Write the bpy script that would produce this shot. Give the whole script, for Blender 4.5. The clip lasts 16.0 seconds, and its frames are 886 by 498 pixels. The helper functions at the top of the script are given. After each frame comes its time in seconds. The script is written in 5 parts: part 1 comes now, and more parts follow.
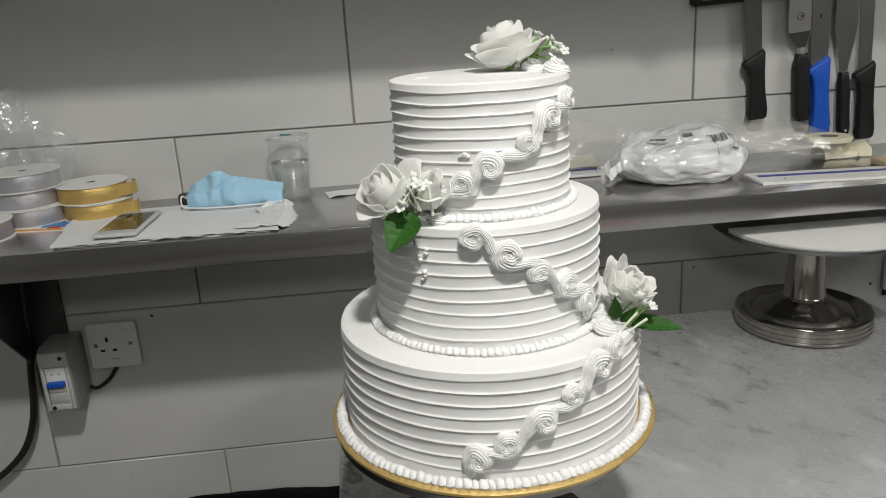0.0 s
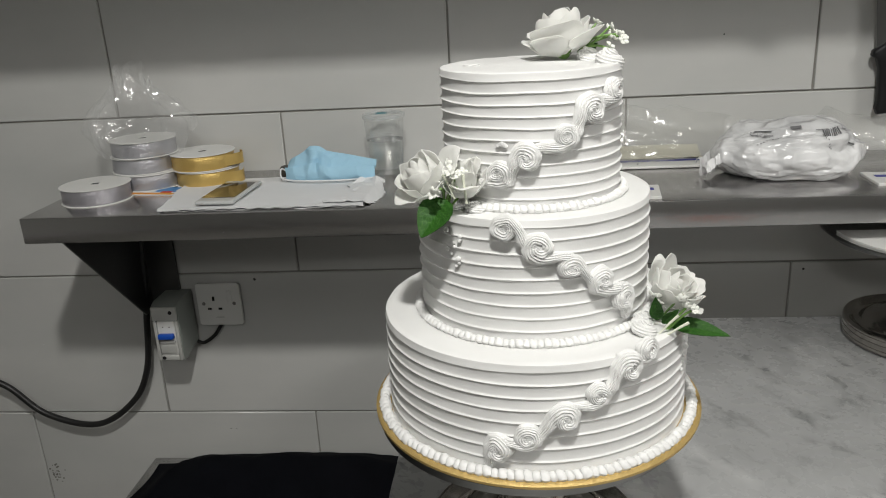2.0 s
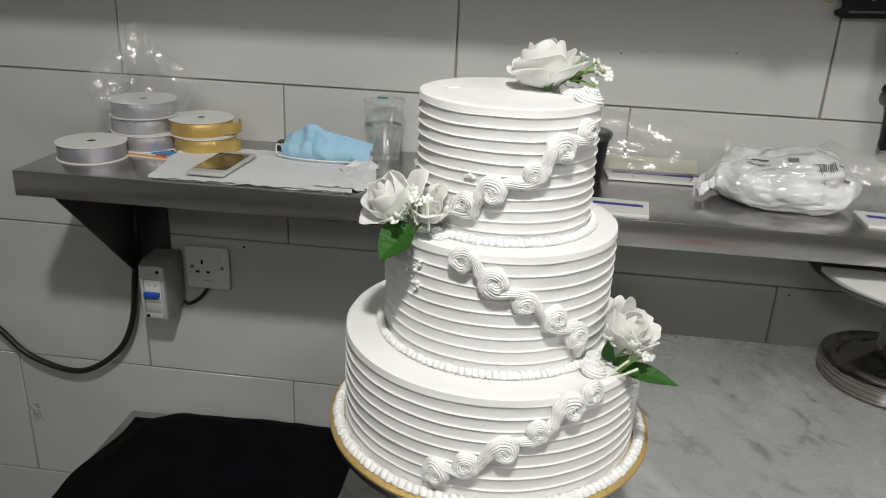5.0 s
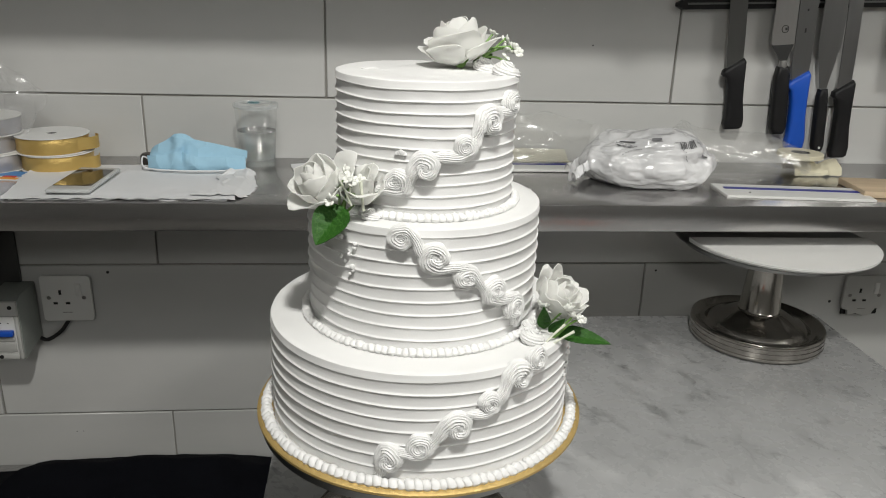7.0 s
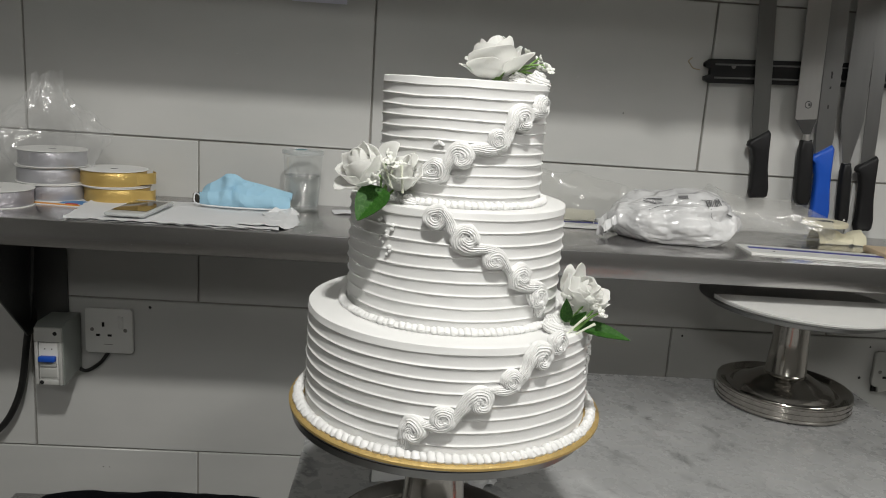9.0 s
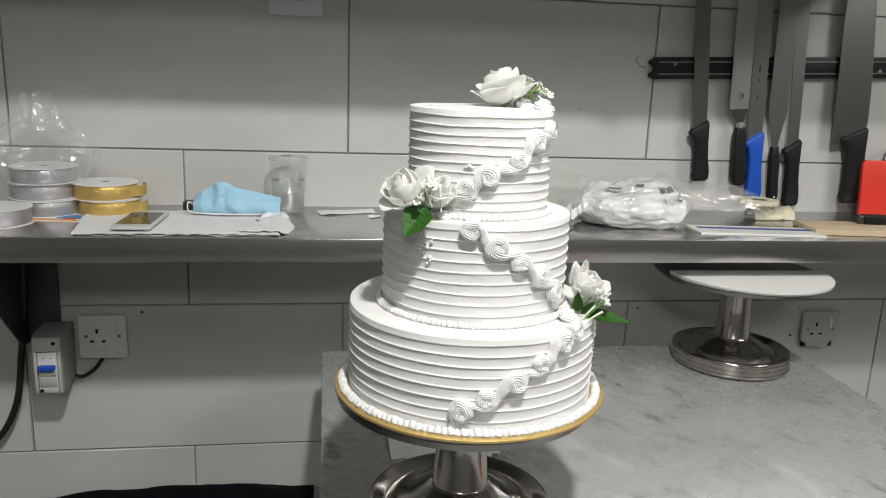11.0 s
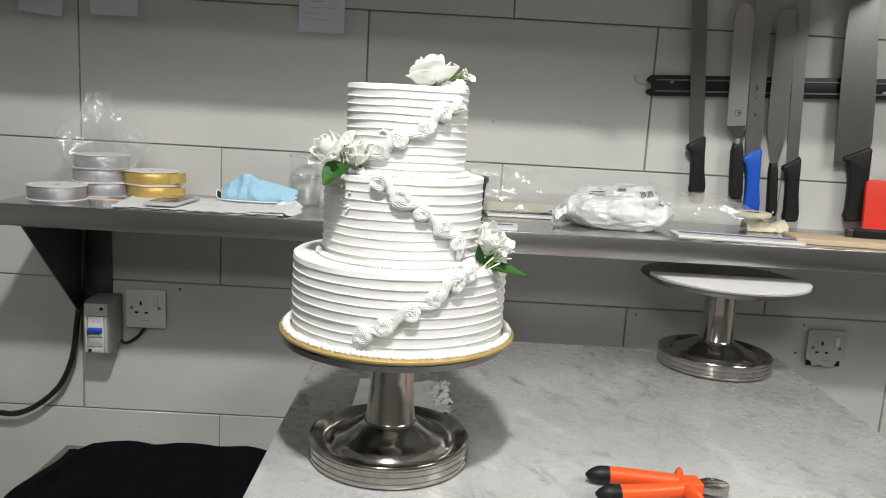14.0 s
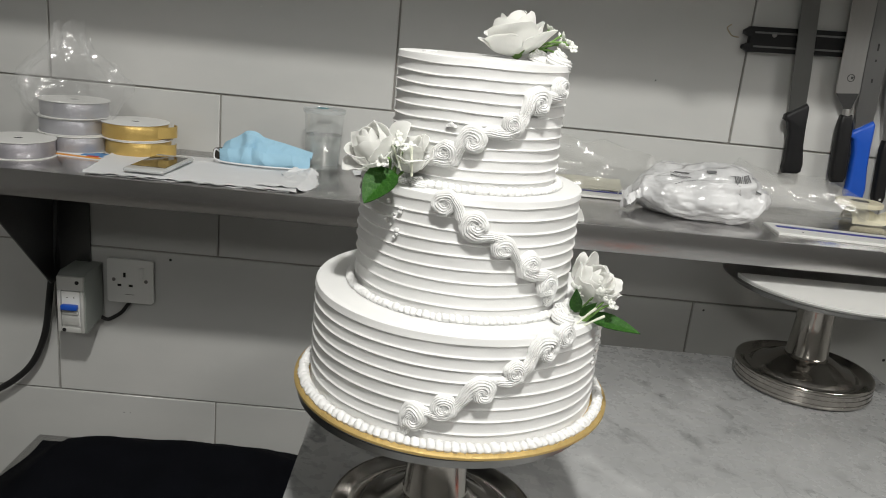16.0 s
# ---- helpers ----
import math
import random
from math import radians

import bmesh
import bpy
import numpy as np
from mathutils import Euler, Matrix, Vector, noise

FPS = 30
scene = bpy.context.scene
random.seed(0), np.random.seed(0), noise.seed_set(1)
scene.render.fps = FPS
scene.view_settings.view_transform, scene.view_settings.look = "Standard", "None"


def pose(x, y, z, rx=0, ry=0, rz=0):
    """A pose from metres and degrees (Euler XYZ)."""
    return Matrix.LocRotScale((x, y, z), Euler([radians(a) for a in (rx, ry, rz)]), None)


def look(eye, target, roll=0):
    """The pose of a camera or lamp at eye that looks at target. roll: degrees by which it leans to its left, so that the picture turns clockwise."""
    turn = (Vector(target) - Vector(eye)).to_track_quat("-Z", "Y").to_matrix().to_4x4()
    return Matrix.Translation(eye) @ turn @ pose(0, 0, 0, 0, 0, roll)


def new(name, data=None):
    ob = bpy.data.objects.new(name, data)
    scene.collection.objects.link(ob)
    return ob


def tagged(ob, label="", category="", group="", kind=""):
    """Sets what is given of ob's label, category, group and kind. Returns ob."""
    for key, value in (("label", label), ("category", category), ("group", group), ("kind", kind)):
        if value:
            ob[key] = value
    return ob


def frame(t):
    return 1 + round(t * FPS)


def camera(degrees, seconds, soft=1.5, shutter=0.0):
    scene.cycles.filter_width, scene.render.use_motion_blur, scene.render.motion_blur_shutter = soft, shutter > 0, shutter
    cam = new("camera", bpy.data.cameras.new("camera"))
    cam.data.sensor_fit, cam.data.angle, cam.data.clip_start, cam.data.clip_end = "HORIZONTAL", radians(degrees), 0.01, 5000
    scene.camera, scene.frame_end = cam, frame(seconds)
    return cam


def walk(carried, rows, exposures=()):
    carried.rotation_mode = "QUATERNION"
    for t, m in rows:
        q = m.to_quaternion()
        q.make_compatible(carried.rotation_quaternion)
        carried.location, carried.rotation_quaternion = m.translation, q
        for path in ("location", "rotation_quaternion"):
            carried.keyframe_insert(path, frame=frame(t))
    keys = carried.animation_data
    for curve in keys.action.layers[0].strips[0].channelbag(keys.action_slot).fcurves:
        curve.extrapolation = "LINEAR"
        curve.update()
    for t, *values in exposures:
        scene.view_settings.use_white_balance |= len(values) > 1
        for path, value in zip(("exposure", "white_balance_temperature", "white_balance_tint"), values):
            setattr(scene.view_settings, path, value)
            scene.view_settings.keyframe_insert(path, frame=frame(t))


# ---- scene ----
cam = camera(59.7, 16.0, soft=1.0)
METRES, EYE, TILT, LEAN, TURN = 1.35, 1.42, 0.0, 0.0, 0.0
PATH = [
    (0, (0.326, -1.336, 1.435), (0.492, 0.565, 0.836), -3.4),
    (0.5, (0.346, -1.347, 1.435), (0.398, 0.562, 0.842), -4.1),
    (1, (0.376, -1.343, 1.433), (0.317, 0.563, 0.831), -4.4),
    (1.5, (0.398, -1.342, 1.434), (0.287, 0.557, 0.817), -4.5),
    (2, (0.405, -1.339, 1.44), (0.222, 0.548, 0.803), -3.1),
    (2.5, (0.437, -1.321, 1.437), (0.097, 0.543, 0.795), -2.4),
    (3, (0.45, -1.314, 1.444), (0.045, 0.529, 0.781), -1.6),
    (3.2, (0.451, -1.32, 1.447), (0.051, 0.521, 0.776), -0.9),
    (5.3, (0.443, -1.321, 1.496), (0.261, 0.532, 0.766), 2.2),
    (5.5, (0.454, -1.322, 1.502), (0.294, 0.536, 0.779), 1.8),
    (6, (0.425, -1.328, 1.513), (0.42, 0.541, 0.802), 1.1),
    (6.5, (0.399, -1.334, 1.493), (0.516, 0.528, 0.773), 0.6),
    (7, (0.373, -1.327, 1.453), (0.566, 0.548, 0.783), 1.9),
    (7.5, (0.375, -1.345, 1.412), (0.55, 0.562, 0.835), 3.8),
    (8, (0.377, -1.34, 1.382), (0.48, 0.586, 0.85), 4.6),
    (8.5, (0.376, -1.349, 1.367), (0.454, 0.595, 0.907), 4.8),
    (9, (0.372, -1.398, 1.37), (0.477, 0.557, 0.962), 3.9),
    (9.2, (0.368, -1.405, 1.369), (0.492, 0.549, 0.962), 3.9),
    (11.3, (0.25, -1.533, 1.421), (0.561, 0.388, 0.958), 2.1),
    (11.5, (0.249, -1.568, 1.42), (0.509, 0.363, 0.971), 2.9),
    (12, (0.331, -1.618, 1.4), (0.371, 0.342, 1.005), 4.8),
    (12.5, (0.393, -1.649, 1.368), (0.263, 0.324, 1.066), 4.8),
    (13, (0.423, -1.643, 1.364), (0.248, 0.331, 1.097), 4.2),
    (13.5, (0.446, -1.652, 1.349), (0.37, 0.323, 1.042), 3.7),
    (14, (0.464, -1.655, 1.348), (0.487, 0.315, 1.003), 3.3),
    (14.5, (0.468, -1.665, 1.35), (0.529, 0.299, 0.982), 3.2),
    (15, (0.433, -1.622, 1.375), (0.453, 0.332, 0.95), 3.9),
    (15.5, (0.389, -1.513, 1.401), (0.424, 0.424, 0.902), 4.9),
    (16, (0.388, -1.376, 1.399), (0.427, 0.547, 0.851), 5.7),
]
EXPOSURES = [(0, 0.35), (3.2, 0.36), (5.3, 0.40), (9.2, 0.38), (11.3, 0.76), (12.5, 0.94), (15, 0.95), (15.5, 0.84), (16, 0.58)]
walk(cam, [(t, look(eye, target, roll)) for t, eye, target, roll in PATH], EXPOSURES)


# ---- light ----
world = bpy.data.worlds.new("room_world")
world.use_nodes = True
world.node_tree.nodes["Background"].inputs[0].default_value = (0.9, 0.95, 1.0, 1)
world.node_tree.nodes["Background"].inputs[1].default_value = 0.02
scene.world = world
scene.view_settings.exposure = 0.0


def downlight_or_fill(place, watts, size, aim, spread=150):
    lamp = bpy.data.lights.new("downlight_or_fill", "AREA")
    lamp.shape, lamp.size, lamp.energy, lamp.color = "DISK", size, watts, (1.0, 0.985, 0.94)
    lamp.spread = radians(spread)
    ob = new("downlight_or_fill", lamp)
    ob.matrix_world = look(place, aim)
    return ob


downlight_or_fill((0.45, -1.55, 2.52), 11.7, 0.11, (0.42, -0.75, 1.0))
downlight_or_fill((2.20, -1.52, 2.52), 14.0, 0.95, (1.2, -0.3, 1.0))
# Extra lamp, no fitting seen: fills front faces from behind the camera.
downlight_or_fill((0.10, -3.00, 2.52), 6.5, 0.50, (0.2, -0.6, 1.0))


# ---- materials ----
def material(name, color, rough=0.5, metal=0.0, vary=0.06, scale=12.0, bump=0.0, bump_scale=200.0, stretch=(1, 1, 1), tint=None, **more):
    m = bpy.data.materials.new(name)
    m.use_nodes = True
    nodes, links = m.node_tree.nodes, m.node_tree.links
    b = nodes["Principled BSDF"]
    b.inputs["Roughness"].default_value, b.inputs["Metallic"].default_value = rough, metal
    for key, value in more.items():
        b.inputs[key.replace("_", " ")].default_value = value
    co = nodes.new("ShaderNodeTexCoord")
    mp = nodes.new("ShaderNodeMapping")
    mp.inputs["Scale"].default_value = stretch
    links.new(co.outputs["Object"], mp.inputs[0])
    n = nodes.new("ShaderNodeTexNoise")
    n.inputs["Scale"].default_value, n.inputs["Detail"].default_value = scale, 6
    links.new(mp.outputs[0], n.inputs["Vector"])
    ramp = nodes.new("ShaderNodeMix")
    ramp.data_type = "RGBA"
    dark = [c * (1 - 2 * vary) for c in color]
    lite = [min(1, c * (1 + vary)) for c in (tint or color)]
    ramp.inputs[6].default_value, ramp.inputs[7].default_value = (*dark, 1), (*lite, 1)
    links.new(n.outputs["Fac"], ramp.inputs[0])
    links.new(ramp.outputs[2], b.inputs["Base Color"])
    n2 = nodes.new("ShaderNodeTexNoise")
    n2.inputs["Scale"].default_value, n2.inputs["Detail"].default_value = bump_scale, 4
    links.new(mp.outputs[0], n2.inputs["Vector"])
    rr = nodes.new("ShaderNodeMapRange")
    rr.inputs[3].default_value, rr.inputs[4].default_value = rough * 0.8, min(1, rough * 1.25)
    links.new(n2.outputs["Fac"], rr.inputs[0])
    links.new(rr.outputs[0], b.inputs["Roughness"])
    if bump:
        bm_ = nodes.new("ShaderNodeBump")
        bm_.inputs["Strength"].default_value, bm_.inputs["Distance"].default_value = bump, 0.002
        links.new(n2.outputs["Fac"], bm_.inputs["Height"])
        links.new(bm_.outputs[0], b.inputs["Normal"])
    return m


def marble_material():
    """Pale grey stone: soft clouds, short dark smudges in drifts, and thin slanting veins with light ones beside."""
    m = material("marble", (0.395, 0.40, 0.40), 0.27, vary=0.16, scale=6, tint=(0.44, 0.445, 0.445), bump=0.03, bump_scale=60)
    nodes, links = m.node_tree.nodes, m.node_tree.links
    b = nodes["Principled BSDF"]
    colour = b.inputs["Base Color"].links[0].from_socket
    co = nodes.new("ShaderNodeTexCoord")
    mp = nodes.new("ShaderNodeMapping")
    mp.vector_type = "TEXTURE"
    mp.inputs["Rotation"].default_value = (0, 0, -1.05)
    mp.inputs["Scale"].default_value = (1.35, 0.70, 1.0)
    links.new(co.outputs["Object"], mp.inputs[0])

    def grain(scale, detail, distortion, stops):
        n = nodes.new("ShaderNodeTexNoise")
        n.inputs["Scale"].default_value, n.inputs["Detail"].default_value, n.inputs["Distortion"].default_value = scale, detail, distortion
        links.new(mp.outputs[0], n.inputs["Vector"])
        r = nodes.new("ShaderNodeValToRGB")
        e = r.color_ramp.elements
        e[0].position, e[1].position = stops[0][0], stops[-1][0]
        e[0].color, e[1].color = [(v, v, v, 1) for v in (stops[0][1], stops[-1][1])]
        for p, v in stops[1:-1]:
            e.new(p).color = (v, v, v, 1)
        links.new(n.outputs["Fac"], r.inputs[0])
        return r.outputs[0]

    def times(a, c):
        k = nodes.new("ShaderNodeMath")
        k.operation = "MULTIPLY"
        links.new(a, k.inputs[0]), links.new(c, k.inputs[1])
        return k.outputs[0]

    def lay(under, over, fac):
        x = nodes.new("ShaderNodeMix")
        x.data_type = "RGBA"
        links.new(under, x.inputs[6]), links.new(fac, x.inputs[0])
        x.inputs[7].default_value = (*over, 1)
        return x.outputs[2]

    drift = grain(5.0, 4, 0.6, ((0.42, 0.0), (0.62, 1.0)))
    colour = lay(colour, (0.58, 0.585, 0.58), times(grain(9.0, 7, 0.8, ((0.52, 0.0), (0.72, 0.75))), drift))
    colour = lay(colour, (0.20, 0.205, 0.205), times(grain(19.0, 5, 0.9, ((0.60, 0.0), (0.70, 0.80))), drift))
    colour = lay(colour, (0.12, 0.125, 0.125), times(grain(13.0, 9, 1.3, ((0.44, 0.0), (0.50, 0.80), (0.53, 0.0))), grain(16.0, 5, 0.0, ((0.52, 0.0), (0.68, 0.85)))))
    links.new(colour, b.inputs["Base Color"])
    return m


def film_material(name, clear=0.85, rough=0.12, color=(0.9, 0.9, 0.9), gloss=0.07, wrinkle=0.6):
    """A thin clear plastic film: mostly see-through, with a glossy skin."""
    m = bpy.data.materials.new(name)
    m.use_nodes = True
    nodes, links = m.node_tree.nodes, m.node_tree.links
    b = nodes["Principled BSDF"]
    b.inputs["Base Color"].default_value = (*color, 1)
    b.inputs["Roughness"].default_value = 0.5
    t = nodes.new("ShaderNodeBsdfTransparent")
    shine = nodes.new("ShaderNodeBsdfGlossy")
    shine.inputs["Roughness"].default_value = rough
    skin, top = nodes.new("ShaderNodeMixShader"), nodes.new("ShaderNodeMixShader")
    skin.inputs[0].default_value, top.inputs[0].default_value = 1 - clear, gloss
    n = nodes.new("ShaderNodeTexNoise")
    n.inputs["Scale"].default_value, n.inputs["Detail"].default_value = 45, 4
    bump = nodes.new("ShaderNodeBump")
    bump.inputs["Strength"].default_value, bump.inputs["Distance"].default_value = wrinkle, 0.006
    co = nodes.new("ShaderNodeTexCoord")
    links.new(co.outputs["Object"], n.inputs["Vector"])
    links.new(n.outputs["Fac"], bump.inputs["Height"])
    links.new(bump.outputs[0], shine.inputs["Normal"])
    links.new(t.outputs[0], skin.inputs[1])
    links.new(b.outputs[0], skin.inputs[2])
    links.new(skin.outputs[0], top.inputs[1])
    links.new(shine.outputs[0], top.inputs[2])
    links.new(top.outputs[0], nodes["Material Output"].inputs[0])
    return m


def glitter_material(name, color, fleck):
    """Glitter ribbon: fine metal flecks turned every way."""
    m = bpy.data.materials.new(name)
    m.use_nodes = True
    nodes, links = m.node_tree.nodes, m.node_tree.links
    b = nodes["Principled BSDF"]
    co = nodes.new("ShaderNodeTexCoord")
    v = nodes.new("ShaderNodeTexVoronoi")
    v.inputs["Scale"].default_value = fleck
    links.new(co.outputs["Object"], v.inputs["Vector"])
    nm = nodes.new("ShaderNodeNormalMap")
    nm.space, nm.inputs[0].default_value = "OBJECT", 0.20
    links.new(v.outputs["Color"], nm.inputs["Color"])
    links.new(nm.outputs[0], b.inputs["Normal"])
    b.inputs["Base Color"].default_value = (*color, 1)
    b.inputs["Metallic"].default_value, b.inputs["Roughness"].default_value = 0.55, 0.30
    return m


def crinkle(m, scale, depth, strength=0.6):
    """Adds the broad facets of crumpled film to a material's relief."""
    nodes, links = m.node_tree.nodes, m.node_tree.links
    b = nodes["Principled BSDF"]
    co = nodes.new("ShaderNodeTexCoord")
    warp = nodes.new("ShaderNodeTexNoise")
    warp.inputs["Scale"].default_value = scale * 0.4
    add = nodes.new("ShaderNodeMix")
    add.data_type, add.inputs[0].default_value = "RGBA", 0.06
    v = nodes.new("ShaderNodeTexVoronoi")
    v.inputs["Scale"].default_value = scale
    bump = nodes.new("ShaderNodeBump")
    bump.inputs["Strength"].default_value, bump.inputs["Distance"].default_value = strength, depth
    links.new(co.outputs["Object"], warp.inputs["Vector"])
    links.new(co.outputs["Object"], add.inputs[6])
    links.new(warp.outputs["Color"], add.inputs[7])
    links.new(add.outputs[2], v.inputs["Vector"])
    links.new(v.outputs["Distance"], bump.inputs["Height"])
    if b.inputs["Normal"].links:
        links.new(b.inputs["Normal"].links[0].from_socket, bump.inputs["Normal"])
    links.new(bump.outputs[0], b.inputs["Normal"])
    return m


TILE = material("glazed_tile", (0.555, 0.575, 0.56), 0.24, vary=0.11, scale=2.8, tint=(0.57, 0.56, 0.545), bump=0.04, bump_scale=25, stretch=(1, 1, 2.2))
GROUT = material("grout", (0.30, 0.29, 0.265), 0.9, vary=0.2, scale=30, bump=0.3)
PLASTER = material("white_plaster", (0.74, 0.74, 0.73), 0.7, vary=0.05, scale=4, bump=0.1)
FLOORING = material("floor_tile", (0.36, 0.35, 0.33), 0.5, vary=0.1, scale=8, bump=0.1)
STEEL = material("brushed_steel", (0.57, 0.56, 0.555), 0.24, 1.0, vary=0.06, scale=10, bump=0.010, bump_scale=140, stretch=(0.15, 3, 3))
STEEL_POLISHED = material("polished_steel", (0.50, 0.475, 0.44), 0.15, 1.0, vary=0.05, scale=10, bump=0.02, bump_scale=200)
STEEL_BLADE = material("blade_steel", (0.42, 0.42, 0.42), 0.30, 1.0, vary=0.12, scale=9, bump=0.03, bump_scale=160, stretch=(4, 4, 0.4))
STEEL_DARK = material("dark_steel", (0.14, 0.14, 0.14), 0.38, 1.0, vary=0.12, scale=9, bump=0.05, bump_scale=200)
# Darker copy of the blade steel; dim reflections are put into its colour.
STEEL_DIM = material("dim_reflection_steel", (0.30, 0.30, 0.295), 0.30, 1.0, vary=0.12, scale=9, bump=0.03, bump_scale=160, stretch=(4, 4, 0.4))
MARBLE = marble_material()
CREAM = material("whipped_cream", (0.77, 0.77, 0.76), 0.55, vary=0.015, scale=40, bump=0.04, bump_scale=500, Subsurface_Weight=0.5, Subsurface_Scale=0.0022, Subsurface_Radius=(1, 1, 1))
GOLD_CARD = material("gold_foil_card", (0.66, 0.47, 0.18), 0.36, 0.55, vary=0.12, scale=40, bump=0.35, bump_scale=900)
WHITE_PLASTIC = material("white_plastic", (0.70, 0.70, 0.68), 0.35, vary=0.03, scale=20)
OFFWHITE_PLASTIC = material("grey_white_plastic", (0.46, 0.46, 0.44), 0.4, vary=0.06, scale=25, bump=0.05)
BLACK_PLASTIC = material("black_plastic", (0.011, 0.011, 0.012), 0.45, vary=0.2, scale=40, bump=0.15, bump_scale=700, Specular_IOR_Level=0.3)
BLUE_PLASTIC = material("blue_plastic", (0.008, 0.085, 0.50), 0.4, vary=0.08, scale=30, bump=0.1, bump_scale=600)
RED_PLASTIC = material("red_plastic", (0.72, 0.035, 0.015), 0.5, vary=0.05, scale=20, bump=0.1, bump_scale=500)
ORANGE_PLASTIC = material("orange_plastic", (0.85, 0.10, 0.015), 0.36, vary=0.05, scale=40, bump=0.05)
PAPER = material("white_paper", (0.72, 0.73, 0.74), 0.8, vary=0.04, scale=10, bump=0.1, bump_scale=120)
CARD = material("white_card", (0.74, 0.74, 0.72), 0.6, vary=0.03, scale=14)
WOOD = material("beech_wood", (0.60, 0.47, 0.32), 0.6, vary=0.14, scale=8, bump=0.15, bump_scale=90, stretch=(1, 10, 10))
CLOTH = material("black_cloth", (0.0045, 0.0050, 0.0075), 0.95, vary=0.35, scale=14, bump=0.5, bump_scale=500, Specular_IOR_Level=0.08)
# Lighter copy of the blade steel, with a bright reflection painted into its tone.
STEEL_BRIGHT = material("bright_blade_steel", (0.58, 0.57, 0.56), 0.36, 1.0, vary=0.10, scale=9, bump=0.03, bump_scale=160, stretch=(4, 4, 0.4))


def petal_material():
    """Thin foam that light soaks through."""
    m = material("white_foam_petal", (0.95, 0.95, 0.93), 0.7, vary=0.01, scale=60, bump=0.05, bump_scale=400, Subsurface_Weight=0.5, Subsurface_Scale=0.003, Subsurface_Radius=(1, 1, 1))
    nodes, links = m.node_tree.nodes, m.node_tree.links
    through_light, mix = nodes.new("ShaderNodeBsdfTranslucent"), nodes.new("ShaderNodeMixShader")
    through_light.inputs[0].default_value = (0.95, 0.95, 0.92, 1)
    mix.inputs[0].default_value = 0.42
    links.new(nodes["Principled BSDF"].outputs[0], mix.inputs[1]), links.new(through_light.outputs[0], mix.inputs[2])
    links.new(mix.outputs[0], nodes["Material Output"].inputs[0])
    return m


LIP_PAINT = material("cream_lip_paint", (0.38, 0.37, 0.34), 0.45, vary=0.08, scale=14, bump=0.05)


# ---- mesh tools ----
def thing(name, label, category, place=(0, 0, 0), turn=0.0, group="", kind=""):
    ob = new(name)
    ob.empty_display_size = 0.02
    ob.matrix_world = pose(*place, 0, 0, turn)
    return tagged(ob, label, category, group, kind)


def mesh_of(name, bm, mat, smooth=True):
    me = bpy.data.meshes.new(name)
    bmesh.ops.recalc_face_normals(bm, faces=bm.faces)
    for f in bm.faces:
        f.smooth = smooth
    bm.to_mesh(me)
    bm.free()
    for m in (mat if isinstance(mat, (list, tuple)) else [mat]):
        me.materials.append(m)
    if smooth:
        me.set_sharp_from_angle(angle=radians(38))
    return me


def part(name, bm, mat, parent=None, label="", smooth=True):
    ob = new(name, bm if isinstance(bm, bpy.types.Mesh) else mesh_of(name, bm, mat, smooth))
    ob.parent = parent
    if label:
        tagged(ob, label)
    return ob


def solo(name, bm, mat, label, category, group="", kind="", smooth=True, m=None):
    ob = part(name, bm, mat, None, "", smooth)
    if m is not None:
        ob.matrix_world = m
    return tagged(ob, label, category, group, kind)


def box(x0, x1, y0, y1, z0, z1, bevel=0.0, seg=2, bm=None):
    own = bm is None
    b = bmesh.new()
    bmesh.ops.create_cube(b, size=1)
    for v in b.verts:
        v.co = ((x0 + x1) / 2 + v.co.x * (x1 - x0), (y0 + y1) / 2 + v.co.y * (y1 - y0), (z0 + z1) / 2 + v.co.z * (z1 - z0))
    if bevel:
        bmesh.ops.bevel(b, geom=b.edges[:], offset=bevel, segments=seg, affect="EDGES", profile=0.5)
    if own:
        return b
    return merge(bm, b)


def merge(bm, other, m=None):
    if m is not None:
        other.transform(m)
    me = bpy.data.meshes.new("tmp")
    other.to_mesh(me)
    other.free()
    bm.from_mesh(me)
    bpy.data.meshes.remove(me)
    return bm


def lathe(profile, seg=64, wobble=None):
    """Turn (radius, height) pairs round the z axis. Radius 0 closes the end."""
    bm = bmesh.new()
    rings = []
    for r, z in profile:
        if r <= 1e-6:
            rings.append([bm.verts.new((0, 0, z))])
        else:
            ring = []
            for i in range(seg):
                a = 2 * math.pi * i / seg
                rr, zz = (r, z) if wobble is None else wobble(r, z, a)
                ring.append(bm.verts.new((rr * math.cos(a), rr * math.sin(a), zz)))
            rings.append(ring)
    for p, q in zip(rings, rings[1:]):
        for i in range(seg):
            j = (i + 1) % seg
            if len(p) == 1 and len(q) == 1:
                break
            if len(p) == 1:
                bm.faces.new((p[0], q[i], q[j]))
            elif len(q) == 1:
                bm.faces.new((p[i], p[j], q[0]))
            else:
                bm.faces.new((p[i], p[j], q[j], q[i]))
    return bm


